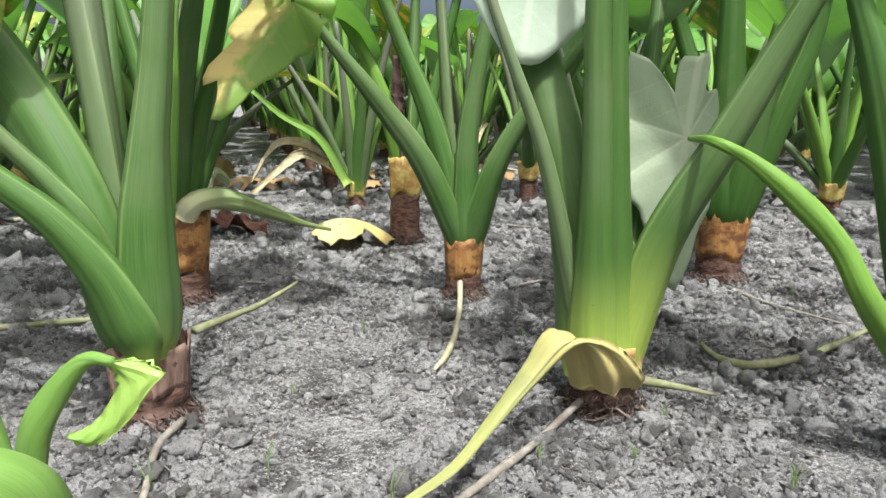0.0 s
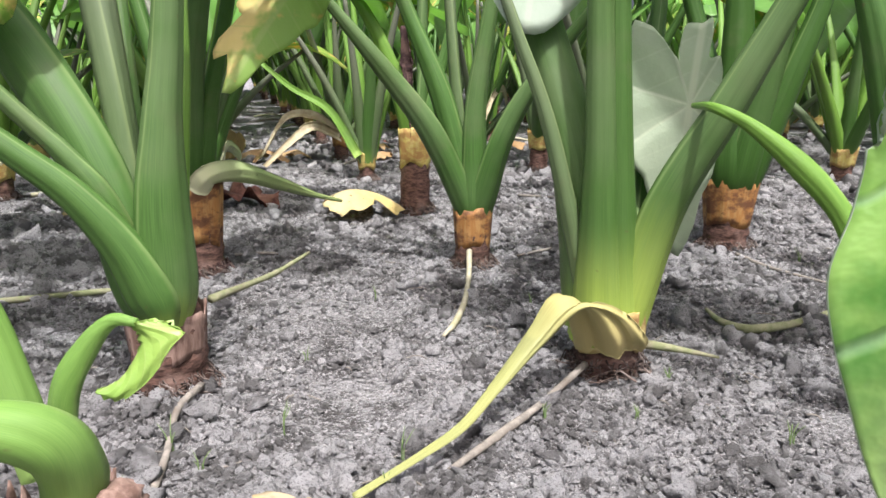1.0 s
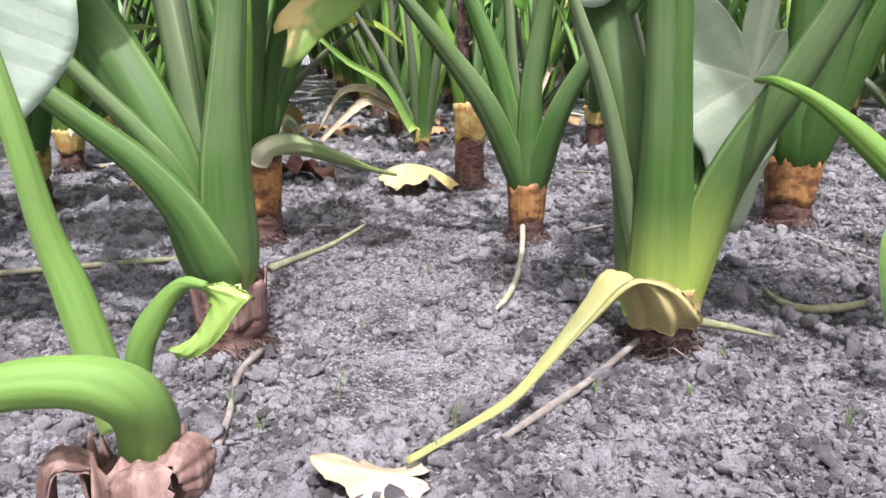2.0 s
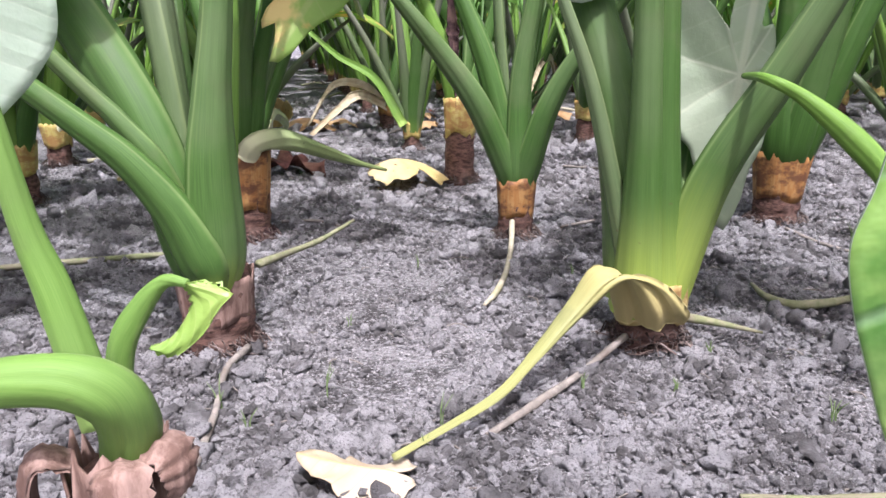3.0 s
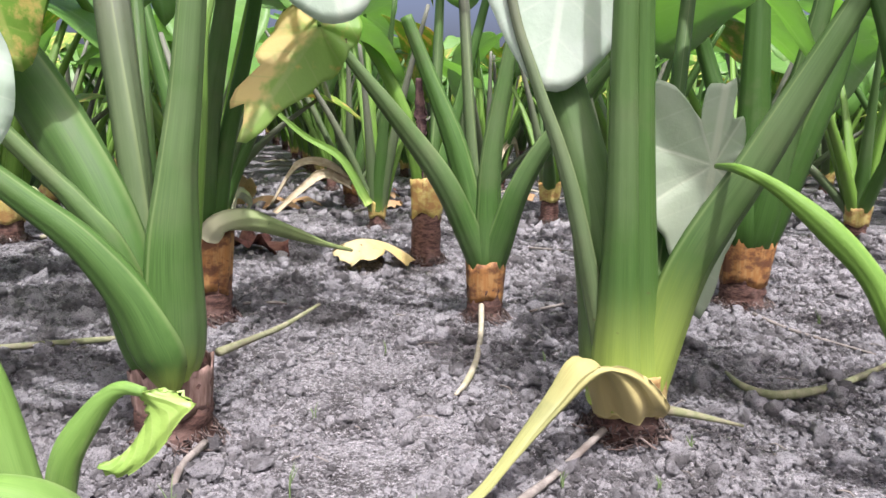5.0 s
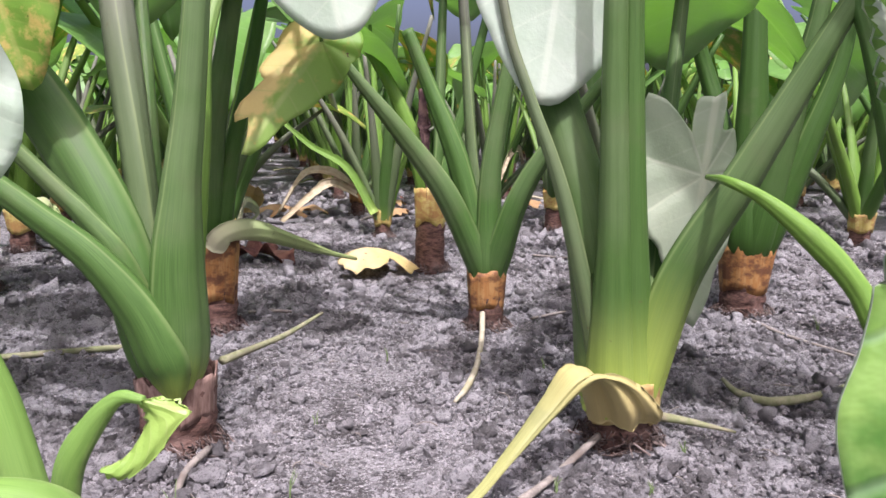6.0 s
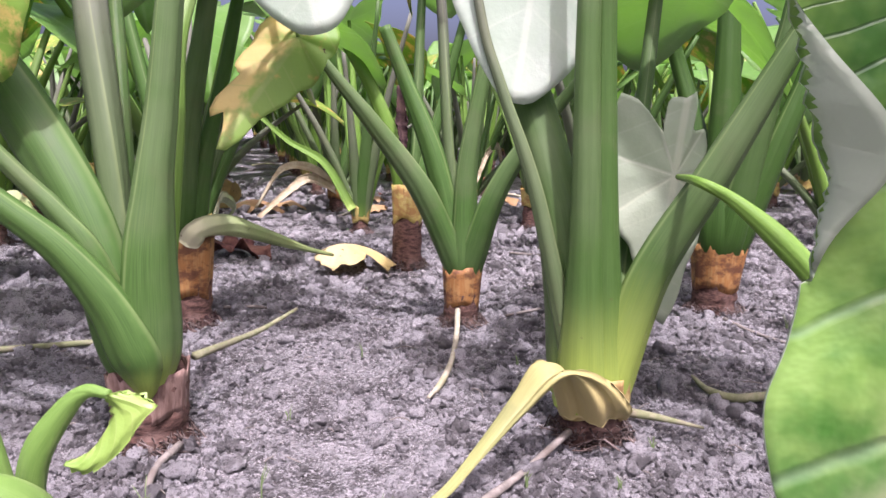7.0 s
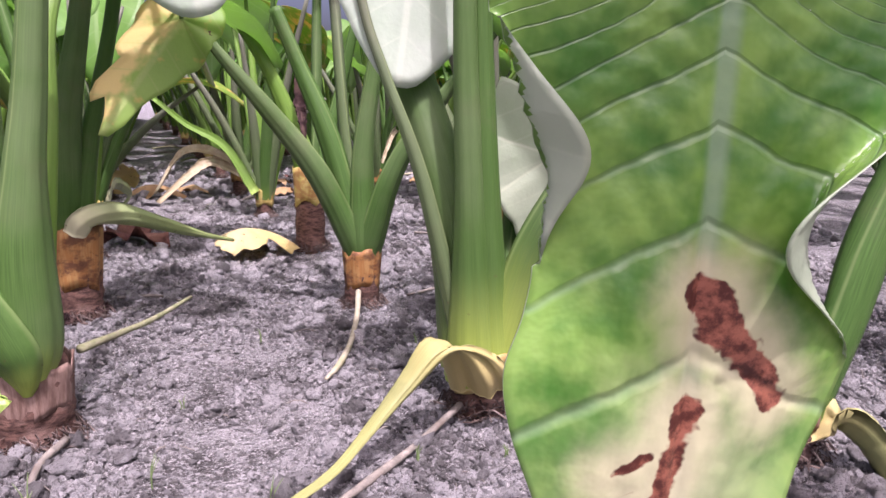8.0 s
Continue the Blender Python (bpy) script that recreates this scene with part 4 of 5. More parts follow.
stalk(p, [(0.010, -0.008, 0.118, 0.054), (0.026, -0.018, 0.185, 0.062), (0.060, -0.040, 0.304, 0.054), (0.111, -0.050, 0.406, 0.043), (0.190, -0.070, 0.515, 0.031), (0.261, -0.090, 0.608, 0.024)], "stalk", 4, 0.25)

p = plant(0.01, 2.43, "taro plant on a tall brown corm with yellow sheath", (0.19, 0.050, 0.048), 5)
part("dry_sheath", collar_mesh(0.160, 0.285, 0.050, 0.057, 7, torn=0.3, hem=0.012), "collar_yellow", p, "yellow dry sheath")
stalk(p, [(-0.003, -0.005, 0.211, 0.070), (-0.010, -0.008, 0.290, 0.086), (-0.051, -0.010, 0.413, 0.066), (-0.123, -0.010, 0.589, 0.046), (-0.211, -0.010, 0.735, 0.035)], "stalk_pale")
stalk(p, [(0.006, 0.020, 0.209, 0.056), (0.019, 0.050, 0.504, 0.045), (0.026, 0.070, 0.773, 0.033)], "stalk", 3)
part("withered_stalk", strap_mesh([(-0.005, -0.050, 0.235, 0.014), (-0.012, -0.065, 0.40, 0.016), (-0.020, -0.070, 0.480, 0.034), (-0.028, -0.080, 0.600, 0.018)], (1, 0.2, 0), curl=0.8, seed=2, ragged=0.35), "withered", p, "withered dark brown stalk")
stalk(p, [(0.012, 0.020, 0.209, 0.056), (0.093, 0.070, 0.506, 0.041), (0.146, 0.070, 0.722, 0.033)], "stalk", 4)

p = plant(0.863, 1.9, "stout taro plant with orange-brown sheath and dark green stalks", (0.12, 0.058, 0.054), 6)
part("dry_sheath", collar_mesh(0.070, 0.200, 0.057, 0.072, 8, torn=0.5, hem=0.008), "collar", p, "orange-brown dry sheath")
stalk(p, [(-0.004, -0.008, 0.140, 0.084), (-0.006, -0.022, 0.230, 0.112), (-0.008, 0.000, 0.433, 0.085), (-0.014, 0.020, 0.708, 0.059), (-0.017, 0.030, 0.816, 0.056)], "stalk_dark", 1, out=(0, -1, 0))
stalk(p, [(0.004, -0.010, 0.140, 0.080), (0.014, -0.034, 0.230, 0.096), (0.048, -0.050, 0.448, 0.072), (0.093, -0.060, 0.699, 0.050), (0.109, -0.060, 0.801, 0.045)], "stalk_dark", 2)
stalk(p, [(0.012, -0.008, 0.140, 0.078), (0.038, -0.024, 0.225, 0.086), (0.108, -0.040, 0.449, 0.069), (0.165, -0.040, 0.624, 0.050), (0.189, -0.040, 0.767, 0.040)], "stalk_dark", 3)
hung(p, [(-0.013, 0.000, 0.130, 0.080), (-0.054, 0.050, 0.432, 0.050), (-0.125, 0.100, 0.689, 0.037), (-0.20, 0.0, 0.82, 0.02), (-0.263, -0.26, 0.72, 0.012)], blade_mesh(0.13, 0.14, 0.3, 0.2, 0.03, (), 41, 9, 60), ("leaf_top", "leaf_under"), "dark green leaf edge-on", pose(0, 0, 0, -30, 10, 60), "stalk_dark")

p = plant(-0.135, 0.45, "young taro plant with bright green stalks in a brown papery husk", (0.15, 0.034, 0.030), 7)
part("husk", collar_mesh(0.06, 0.185, 0.036, 0.034, 9, torn=0.6, flare=0.004), "husk", p, "brown papery husk")
for g0, z0, l0 in ((-2.6, 0.165, 0.055), (-1.0, 0.165, 0.05), (-0.2, 0.17, 0.03)):
    d0 = Vector((math.cos(g0), math.sin(g0), 0))
    e0 = [(d0 * 0.030).to_tuple(), (d0 * 0.052).to_tuple(), (d0 * 0.058).to_tuple(), (d0 * 0.045).to_tuple()]
    part("husk_flap", strap_mesh([(e0[0][0], e0[0][1], z0, 0.035), (e0[1][0], e0[1][1], z0 + 0.004, 0.04), (e0[2][0], e0[2][1], z0 - l0 * 0.6, 0.034), (e0[3][0], e0[3][1], z0 - l0 * 1.3, 0.014)], (-d0.y, d0.x, 0.1), curl=0.4, seed=int(z0 * 1000 + l0 * 999), ragged=0.2), "husk", p)
stalk(p, [(0.008, 0.000, 0.150, 0.034), (0.020, -0.012, 0.196, 0.040), (0.016, -0.030, 0.229, 0.040), (-0.016, -0.045, 0.244, 0.035), (-0.070, -0.060, 0.238, 0.030), (-0.14, -0.08, 0.20, 0.022)], "stalk_young", out=(0.1, -1, 0.3))
hung(p, [(-0.018, 0.020, 0.175, 0.028), (-0.047, 0.030, 0.275, 0.026), (-0.063, 0.030, 0.331, 0.021), (-0.078, 0.030, 0.421, 0.017), (-0.100, 0.040, 0.500, 0.012), (-0.11, 0.05, 0.505, 0.010)], blade_mesh(0.115, 0.105, 0.2, 0.2, 0.03, (), 39, 9, 60), ("leaf_top", "leaf_white"), "pale leaf curled at the rim", pose(0, 0, 0, 0, -6, 20) @ pose(0, 0, 0, -80, 0, 0), "stalk_young", out=(1, -0.6, 0))
stalk(p, [(0.002, 0.020, 0.180, 0.030), (0.014, 0.010, 0.245, 0.026), (0.034, 0.005, 0.280, 0.018), (0.054, 0.000, 0.300, 0.010), (0.073, -0.005, 0.301, 0.006)], "stalk_young", out=(-1, -0.5, 0))
part("blade", loft_mesh([(0.068, -0.004, 0.301), (0.074, -0.006, 0.288), (0.068, -0.012, 0.272), (0.060, -0.018, 0.264), (0.049, -0.020, 0.260)], [(0.080, -0.004, 0.303), (0.104, -0.008, 0.296), (0.097, -0.012, 0.286), (0.083, -0.016, 0.266), (0.065, -0.020, 0.253), (0.050, -0.020, 0.258)], n=40, across=13, bulge=0.004, dish=0.003, seed=31, ragged=0.0011, crumple=0.25), "leaf_young", p, "small gnawed light green leaf")

p = plant(0.80, 0.90, "taro plant with a long arching stalk and a yellow fallen stalk", (0.09, 0.046, 0.042), 8)
part("dry_sheath", collar_mesh(0.05, 0.13, 0.045, 0.048, 10, torn=0.4), "husk", p, "brown husk")
stalk(p, [(-0.03, -0.01, 0.085, 0.046), (-0.138, -0.02, 0.218, 0.032), (-0.174, 0.0, 0.29, 0.029), (-0.216, 0.025, 0.342, 0.032), (-0.274, 0.05, 0.392, 0.019), (-0.316, 0.072, 0.414, 0.013), (-0.303, 0.2, 0.411, 0.008)], "stalk_pale")
stalk(p, [(0.02, 0.000, 0.062, 0.070), (0.060, 0.000, 0.198, 0.076), (0.088, 0.000, 0.304, 0.072), (0.140, 0.000, 0.459, 0.054)], "stalk", 1, 0.4)
stalk(p, [(-0.028, 0.030, 0.081, 0.045), (-0.110, 0.050, 0.447, 0.044), (-0.148, 0.070, 0.584, 0.029), (-0.163, 0.080, 0.638, 0.028)], "stalk", 2)
part("bent_stalk", strap_mesh([(0.01, -0.03, 0.055, 0.059), (0.04, -0.060, 0.085, 0.066), (0.076, -0.080, 0.055, 0.057), (0.10, -0.100, 0.01, 0.042)], (0.4, -1, 0.2), curl=0.6, seed=9), "stalk_yellow", p, "limp orange-yellow stalk")
TORN = [(0, 0.239), (5, 0.205), (11, 0.145), (37, 0.080), (98, 0.042), (120, 0.052), (133, 0.066), (150, 0.084), (160, 0.072), (165, 0.078), (168, 0.134), (176, 0.118), (188, 0.119), (201, 0.064), (205, 0.101), (209, 0.130), (216, 0.152), (235, 0.128), (254, 0.116), (275, 0.112), (296, 0.124), (314, 0.118), (330, 0.128), (345, 0.163), (353, 0.22)]
part("blade", lobed_blade(TORN, -4, 1.0, 0.05, 0.12, 33), ["leaf_grey", "leaf_top"], p, "pale drooping leaf with torn rim", Matrix.Translation((-0.299, 0.228, 0.411)))

# beside the camera: the plant that holds the large leaf before the lens
p = plant(0.70, 0.16, "taro plant beside the path with broad leaf held low", (0.10, 0.044, 0.042), 11)
LEFT_HALF = [0.012, 0.050, 0.062, 0.060, 0.062, 0.052, 0.046, 0.048, 0.053, 0.051, 0.045, 0.037, 0.025, 0.002]
RIGHT_HALF = [0.012, 0.054, 0.068, 0.064, 0.058, 0.050, 0.046, 0.048, 0.054, 0.050, 0.041, 0.034, 0.022, 0.002]
st = stalk(p, [(-0.02, 0.0, 0.08, 0.06), (-0.10, 0.02, 0.40, 0.045), (-0.24, 0.06, 0.67, 0.022), (-0.34, 0.05, 0.67, 0.012), (-0.390, 0.024, 0.571, 0.007)], "stalk")
part("blade", long_blade(LEFT_HALF, RIGHT_HALF, 0.215), ["leaf_close", "leaf_grey"], st, "green leaf with raised veins and brown burnt holes", Matrix.Translation((-0.395, 0.016, 0.571)) @ Matrix.Scale(1.108, 4))
# unseen leaf overhead, added to shade the top of the close leaf
hung(p, [(0.0, -0.02, 0.08, 0.07), (-0.04, -0.05, 0.45, 0.045), (-0.18, -0.12, 0.76, 0.022), (-0.315, -0.044, 0.79, 0.012)], blade_mesh(0.22, 0.19, 0.15, 0.1, 0.03, (), 44, 8, 50), ("leaf_top", "leaf_under"), "level green leaf added out of view for shade", pose(0, 0, 0, -8, 0, 0))
stalk(p, [(0.01, 0.02, 0.08, 0.06), (0.10, 0.04, 0.45, 0.04), (0.2, 0.08, 0.8, 0.02)], "stalk", 3, 0.12)

# ---- litter on the soil ----
def soil_at(x, y, up=0.0):
    return (x, y, float(ground_height(x, y)) + up)


def stick(name, places, widths, material, label, category="dry stem", seed=0):
    pts = [soil_at(x, y, up) for x, y, up in places]
    return tagged(part(name, tube(pts, widths, 8, 18, 0.08, seed), material, None), label, category)


stick("dry_stick", [(0.345, 1.04, 0.03), (0.27, 0.95, 0.012), (0.205, 0.87, 0.01), (0.14, 0.78, 0.008)], [0.011, 0.010, 0.012, 0.009], "stick", "brown dry stem lying beside the corm")
stick("dry_stick", [(-0.24, 1.09, 0.115), (-0.21, 1.2, 0.10), (-0.19, 1.3, 0.095), (-0.15, 1.42, 0.11)], [0.014, 0.011, 0.010, 0.007], "stick_green", "half-dry green stem leaning from the plant")
stick("dry_stick", [(-1.0, 1.24, 0.01), (-0.72, 1.372, 0.012), (-0.58, 1.47, 0.012), (-0.45, 1.5, 0.02)], [0.014, 0.013, 0.012, 0.01], "stick_green", "half-dry green stem on the soil")
stick("pale_root", [(0.178, 1.665, 0.045), (0.176, 1.58, 0.018), (0.165, 1.42, 0.01), (0.145, 1.3, 0.008), (0.125, 1.225, 0.006)], [0.013, 0.012, 0.011, 0.013, 0.006], "stick_pale", "pale root hanging from the corm to the soil", "root")
stick("dry_stick", [(-0.23, 0.99, 0.015), (-0.232, 0.90, 0.01), (-0.21, 0.80, 0.01), (-0.185, 0.67, 0.01), (-0.17, 0.58, 0.008)], [0.011, 0.010, 0.009, 0.012, 0.012], "stick", "thin curved dry stem on the soil")
stick("dry_stick", [(0.628, 1.34, 0.012), (0.635, 1.27, 0.01), (0.68, 1.225, 0.012), (0.82, 1.30, 0.012), (1.05, 1.50, 0.012)], [0.006, 0.013, 0.016, 0.014, 0.010], "stick_green", "curved green-grey stem on the soil")
stick("twig", [(0.855, 1.796, 0.01), (0.90, 1.68, 0.01), (0.996, 1.507, 0.01)], [0.009, 0.008, 0.005], "stick", "thin dry twig on the soil", "twig")
stick("twig", [(0.373, 2.637, 0.01), (0.45, 2.58, 0.012), (0.56, 2.60, 0.01)], [0.008, 0.008, 0.005], "stick", "thin dry twig on the soil", "twig", 3)
stick("twig", [(0.30, 1.76, 0.01), (0.38, 1.82, 0.012), (0.47, 1.87, 0.01)], [0.007, 0.008, 0.008], "stick", "thin dry twig on the soil", "twig", 4)
stick("twig", [(-0.42, 1.80, 0.01), (-0.33, 1.80, 0.012), (-0.25, 1.76, 0.01)], [0.009, 0.008, 0.005], "stick", "thin dry twig on the soil", "twig", 5)

stick("dry_stick", [(0.40, 0.652, 0.008), (0.47, 0.655, 0.010), (0.53, 0.66, 0.012), (0.62, 0.68, 0.010)], [0.006, 0.010, 0.011, 0.010], "stick_green", "half-dry green stem on the soil", seed=6)

fallen = part("fallen_leaf", blade_mesh(0.17, 0.18, 0.40, -0.40, 0.06, ((40, 20, 0.3),), 51, 8, 56, ragged=0.03), ["leaf_yellow", "leaf_yellow"], None, "", Matrix.Translation(soil_at(-0.19, 2.33, 0.095)) @ pose(0, 0, 0, 0, 0, -80))
tagged(fallen, "crumpled yellow dead leaf with brown spot on the soil", "fallen leaf")
fallen = part("fallen_leaf", blade_mesh(0.085, 0.062, -0.15, -0.45, 0.07, ((40, 20, 0.3),), 52, 10, 64, ragged=0.012), ["leaf_cream", "leaf_cream"], None, "", Matrix.Translation(soil_at(0.020, 0.664, 0.020)) @ pose(0, 0, 0, 8, 0, 95))
tagged(fallen, "pale cream dead leaf at the end of a yellow stalk", "fallen leaf")
fallen = part("fallen_leaf", blade_mesh(0.17, 0.09, 0.3, 0.5, 0.22, (), 53, 8, 56, ragged=0.07), ["dead_leaf", "dead_leaf"], None, "", Matrix.Translation(soil_at(-0.56, 2.43, 0.03)) @ pose(0, 0, 0, 5, 0, 70))
tagged(fallen, "curled reddish-brown dead leaf on the soil", "fallen leaf")

def fallen_leaf(x, y, up, length, width, seed, material, label, turn, droop=0.4, cup=-0.4):
    me = blade_mesh(length, width, droop, cup, 0.07, ((40, 22, 0.35), (-120, 18, 0.3)), seed, 8, 56, ragged=0.035)
    ob = part("fallen_leaf", me, [material, material], None, "", Matrix.Translation(soil_at(x, y, up)) @ turn)
    return tagged(ob, label, "fallen leaf")


fallen_leaf(-1.04, 3.9, 0.10, 0.15, 0.10, 61, "leaf_yellow", "orange-yellow dead leaf standing among dry stems", pose(0, 0, 0, -60, 20, 10))
fallen_leaf(-0.90, 3.78, 0.06, 0.20, 0.15, 62, "leaf_tan", "crumpled tan dead leaf on the soil", pose(0, 0, 0, 5, 0, -100))
fallen_leaf(-0.72, 4.0, 0.05, 0.15, 0.12, 63, "leaf_tan", "crumpled tan dead leaf on the soil", pose(0, 0, 0, 5, 8, 40))
fallen_leaf(-1.06, 2.27, 0.05, 0.12, 0.09, 64, "leaf_yellow", "small yellow dead leaf on the soil", pose(0, 0, 0, -25, 0, 160))
fallen_leaf(2.85, 6.0, 0.12, 0.26, 0.22, 65, "leaf_yellow", "yellow dead leaf on the soil", pose(0, 0, 0, -20, 0, 30))
fallen_leaf(1.60, 1.86, 0.16, 0.20, 0.15, 66, "leaf_yellow", "bright yellow dead leaf drooping to the soil", pose(0, 0, 0, -70, 10, 20))


def dry_stalk(points, material, label, side=(0, 0.6, 0.8), seed=0):
    return tagged(part("dry_stalk", strap_mesh(points, side, curl=0.5, seed=seed, ragged=0.15), material, None), label, "dry stalk")


dry_stalk([(-0.47, 3.80, 0.14, 0.05), (-0.55, 3.70, 0.23, 0.05), (-0.70, 3.66, 0.23, 0.045), (-0.83, 3.62, 0.03, 0.02)], "straw", "straw-coloured dead stalk arching to the soil")
dry_stalk([(-0.45, 3.80, 0.12, 0.05), (-0.55, 3.60, 0.19, 0.05), (-0.63, 3.52, 0.14, 0.04), (-0.76, 3.40, 0.01, 0.02)], "straw", "straw-coloured dead stalk arching to the soil", seed=3)
dry_stalk([(-0.27, 3.10, 0.10, 0.045), (-0.388, 3.10, 0.293, 0.038), (-0.535, 3.08, 0.384, 0.028), (-0.651, 3.05, 0.485, 0.019)], "stalk_pale", "pale green stalk leaning far out", (0.2, 0.5, 0.8), 5)
dry_stalk([(-0.62, 2.35, 0.16, 0.04), (-0.66, 2.55, 0.2, 0.04), (-0.72, 2.9, 0.12, 0.03), (-0.86, 3.2, 0.02, 0.015)], "stalk_limp", "limp pale green stalk", (0.3, 0.3, 0.9), 6)
dry_stalk([(-1.43, 2.50, 0.16, 0.05), (-1.33, 2.44, 0.19, 0.05), (-1.2, 2.36, 0.11, 0.03), (-1.08, 2.28, 0.015, 0.012)], "stalk_limp", "limp pale green stalk sagging to the soil", (0, 0.5, 0.9), 7)
dry_stalk([(0.42, 3.9, 0.25, 0.04), (0.39, 3.85, 0.36, 0.04), (0.33, 3.7, 0.33, 0.03), (0.27, 3.5, 0.20, 0.02)], "straw", "straw-coloured dead stalk leaning on a plant", seed=8)


rl = random.Random(77)
for k in range(34):
    y = rl.uniform(2.7, 8.5)
    x = rl.choice((-0.68, -0.45, 0.25, 0.7, 0.95, 1.6)) - 0.30 * (y - 1.05) + rl.uniform(-0.16, 0.16)
    a, l, b = rl.uniform(0, 6.28), rl.uniform(0.10, 0.24), rl.uniform(-0.5, 0.5)
    dx, dy = math.cos(a) * l, math.sin(a) * l
    stick("dry_stick", [(x - dx, y - dy, 0.02), (x - b * dy * 0.5, y + b * dx * 0.5, 0.035), (x + dx, y + dy, 0.015)], [0.016, 0.015, 0.007], rl.choice(("stick", "stick_green", "stick_pale", "stick")), "dry leaf stalk lying between the plants", "dry stem", 300 + k)
for k in range(9):
    y = rl.uniform(2.6, 7.0)
    x = rl.choice((-0.62, 0.62, 1.5)) - 0.30 * (y - 1.05) + rl.uniform(-0.15, 0.15)
    fallen_leaf(x, y, 0.045, rl.uniform(0.08, 0.14), rl.uniform(0.06, 0.11), 400 + k, rl.choice(("leaf_tan", "leaf_tan", "leaf_yellow", "dead_leaf")), "shrivelled dead leaf lying between the plants", pose(0, 0, 0, rl.uniform(-12, 12), rl.uniform(-12, 12), rl.uniform(0, 360)))


def grass_tuft(x, y, blades, tall, seed):
    """A sprig of thin grass blades."""
    rng2 = random.Random(seed)
    base = new("grass_tuft")
    base.location = soil_at(x, y)
    tagged(base, "small sprig of thin green grass in the soil", "grass", "grass sprigs")
    for k in range(blades):
        a, l, h = rng2.uniform(0, 6.28), rng2.uniform(0.1, 0.5), tall * rng2.uniform(0.6, 1.1)
        part("grass_blade", tube([(0.004 * math.cos(a), 0.004 * math.sin(a), -0.004), (l * h * 0.3 * math.cos(a), l * h * 0.3 * math.sin(a), h * 0.55), (l * h * math.cos(a), l * h * math.sin(a), h)], [0.0016, 0.0018, 0.0005], 4, 6), "grass", base)


for k, (x, y, b, h) in enumerate([(-0.085, 0.88, 5, 0.055), (-0.215, 0.83, 4, 0.05), (-0.21, 0.66, 4, 0.05), (0.08, 0.80, 3, 0.05), (0.07, 0.72, 4, 0.04), (0.47, 1.03, 6, 0.025), (0.57, 0.84, 5, 0.035), (0.40, 0.93, 5, 0.02), (0.27, 0.93, 4, 0.03), (-0.02, 1.45, 3, 0.03), (0.98, 1.72, 5, 0.05), (0.62, 1.50, 4, 0.03), (-0.16, 0.78, 4, 0.03), (0.30, 1.42, 4, 0.03), (-0.10, 1.12, 4, 0.03)]):
    grass_tuft(x, y, b, h, 200 + k)


def straw_litter(count, seed):
    """Short bits of dry fibre and straw, joined."""
    rs = np.random.RandomState(seed)
    verts, faces = [], []
    for _ in range(count):
        y = 0.5 + 2.6 * rs.rand() ** 1.5
        x = 0.15 + (0.45 + 0.45 * y) * rs.uniform(-1, 1)
        a, l, bend, w = rs.rand() * 6.28, rs.uniform(0.012, 0.05), rs.uniform(-0.6, 0.6), rs.uniform(0.0005, 0.0013)
        n0 = len(verts)
        z0 = float(ground_height(x, y)) + 0.004
        for k in range(4):
            s0 = k / 3
            g0 = a + bend * s0
            px, py = x + l * s0 * math.cos(g0), y + l * s0 * math.sin(g0)
            pz = z0 + 0.005 * math.sin(3.1 * s0) * rs.rand()
            for dx, dz in ((-w, 0), (w, 0), (0, 1.6 * w)):
                verts.append((px - math.sin(g0) * dx, py + math.cos(g0) * dx, pz + dz))
        for k in range(3):
            for j in range(3):
                q = n0 + 3 * k
                faces.append((q + j, q + (j + 1) % 3, q + 3 + (j + 1) % 3, q + 3 + j))
    me = mesh_of("straw_litter", verts, faces)
    me.materials.append(MAT["stick"])
    return tagged(new("straw_litter", me), "short bits of dry straw and root fibre", "straw litter", kind="stuff")


straw_litter(170, 12)

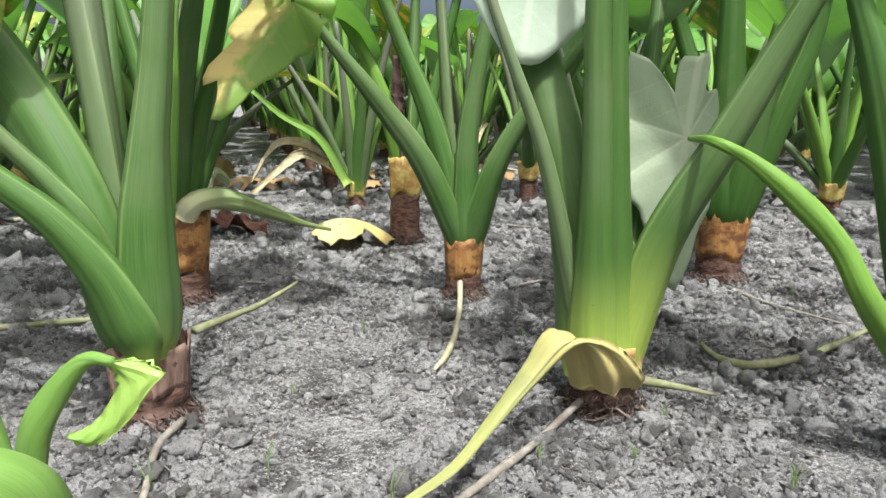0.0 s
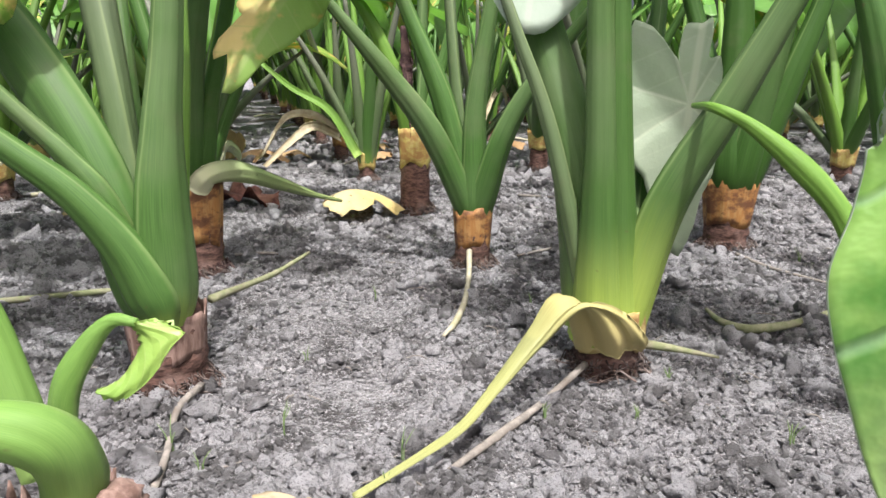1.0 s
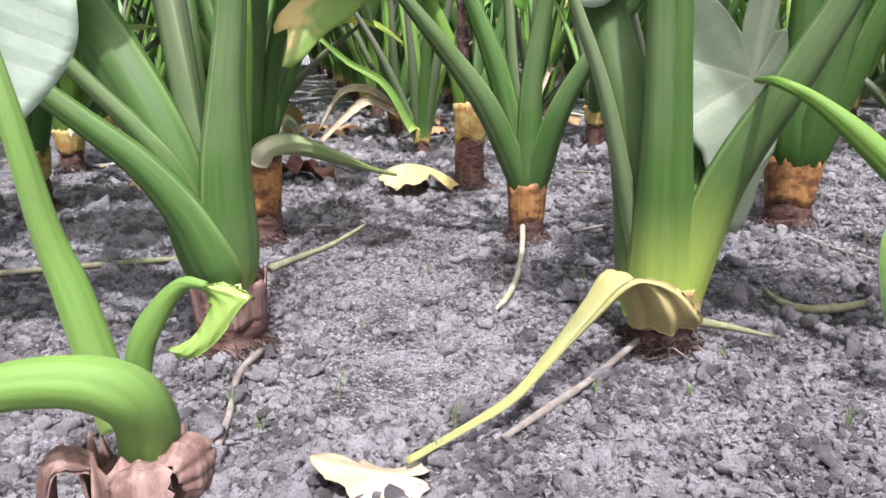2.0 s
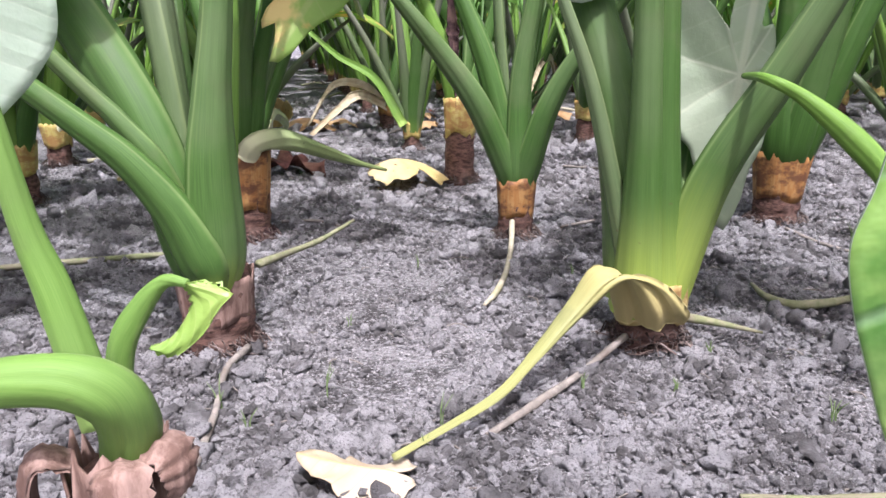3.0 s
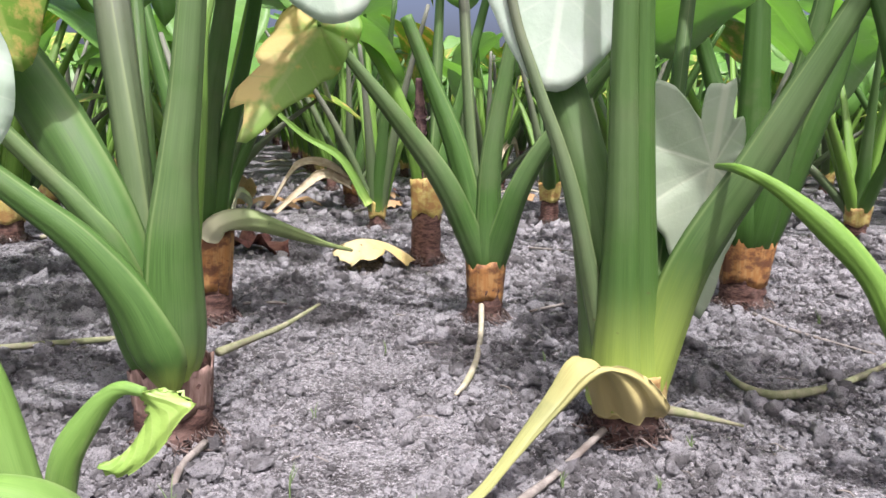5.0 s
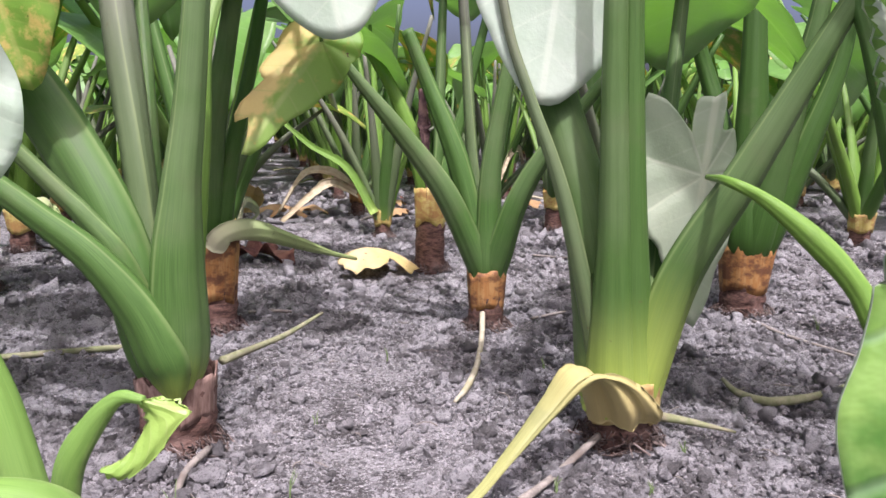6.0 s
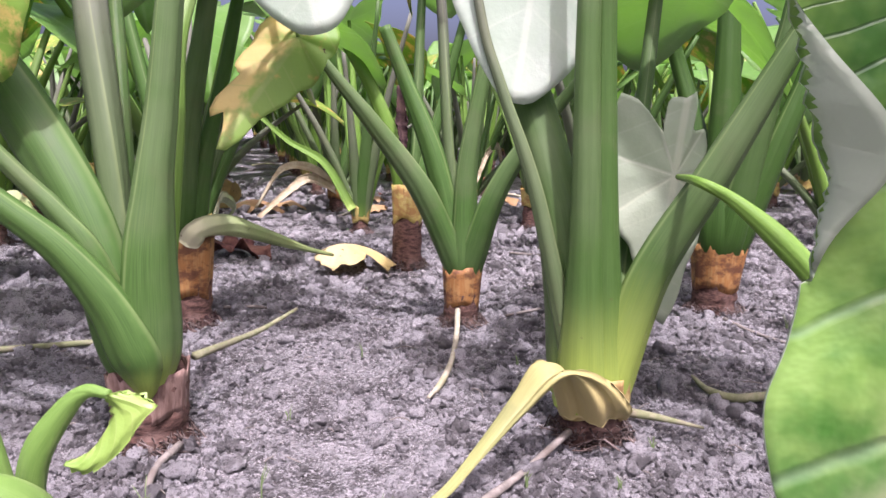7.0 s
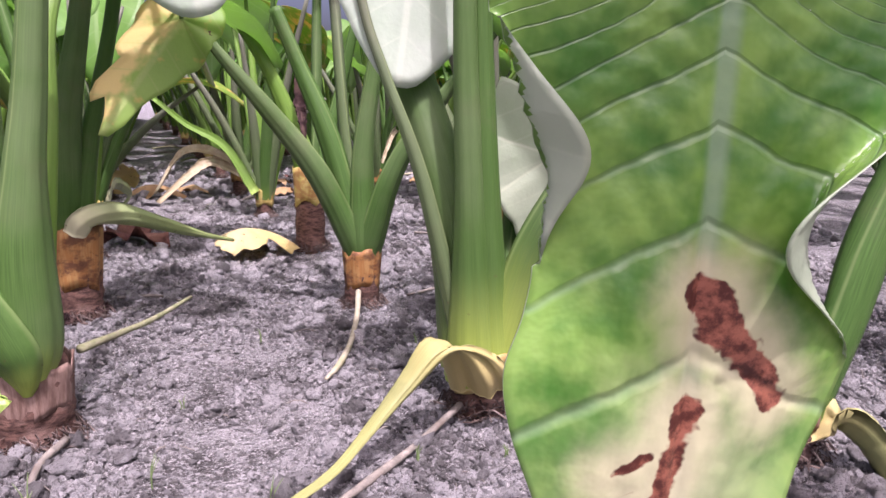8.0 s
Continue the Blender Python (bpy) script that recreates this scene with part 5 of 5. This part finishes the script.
# ---- the field ----
HERO = [(0.70, 0.16), (-0.29, 1.03), (-0.448, 1.64), (0.386, 1.09), (0.187, 1.71), (0.01, 2.43), (0.863, 1.9), (-0.135, 0.45), (0.80, 0.90)]
# (1.34, 1.02) stands out of view, added to shade the soil on the right
PLACED = [(-0.243, 3.16), (-0.467, 3.88), (-0.741, 4.8), (0.527, 3.39), (0.362, 4.96), (1.75, 3.05), (2.5, 4.87), (1.34, 1.02), (-1.485, 2.56), (-1.229, 1.96), (-1.69, 3.18)]
rng = random.Random(5)
spots = list(PLACED)
for k in range(6):
    y = 12.4 + 0.9 * k
    spots += [(x0 - 0.30 * (y - 1.05) + rng.uniform(-0.06, 0.06), y) for x0 in (-3.8, -2.4, -1.7, -1.0, -0.65, -0.31, 0.39, 1.09, 1.79, 3.2, 4.6, 6.0)]
for row in range(-14, 16):
    x0 = 0.39 + 0.70 * row
    y = -1.6 + rng.uniform(0, 0.3)
    while y < 12.0:
        y += rng.uniform(0.66, 0.80)
        x = x0 - 0.30 * (y - 1.05) + rng.uniform(-0.06, 0.06)
        if not -0.70 * max(y, 0) - 1.0 < x - 0.1 < 0.66 * max(y, 0) + 1.2:
            continue
        if y < 0.6 and (abs(x) < 0.9 and y > -0.9):
            continue
        if row == 2 and 2.0 < y < 2.7 or row == 1 and y < 1.6:
            continue
        if min(math.hypot(x - a, y - b) for a, b in HERO + spots) < 0.45:
            continue
        spots.append((x, y))
KINDS, LEAFY = [], []
for k, (x, y) in enumerate(spots):
    if k < 7:
        KINDS.append(lesser_plant(100 + k, x, y, 8 + k % 3, 0.90 + 0.05 * (k % 3), stub=0.08 + 0.025 * (k % 4), low=k % 2))
        continue
    z = float(ground_height(x, y))
    if y > 5.0 and len(LEAFY) < 3:
        LEAFY.append(lesser_plant(120 + k, x, y, 9, 0.98, "tall green taro plant crowded with broad leaves", leafy=True))
        continue
    kind = rng.choice(LEAFY) if y > 5.0 else KINDS[rng.randrange(7)]
    copy_thing(kind, pose(x, y, z, 0, 0, rng.uniform(0, 360)) @ Matrix.Scale(rng.uniform(0.88, 1.12) * (1.2 if y > 12 else 1.0), 4))
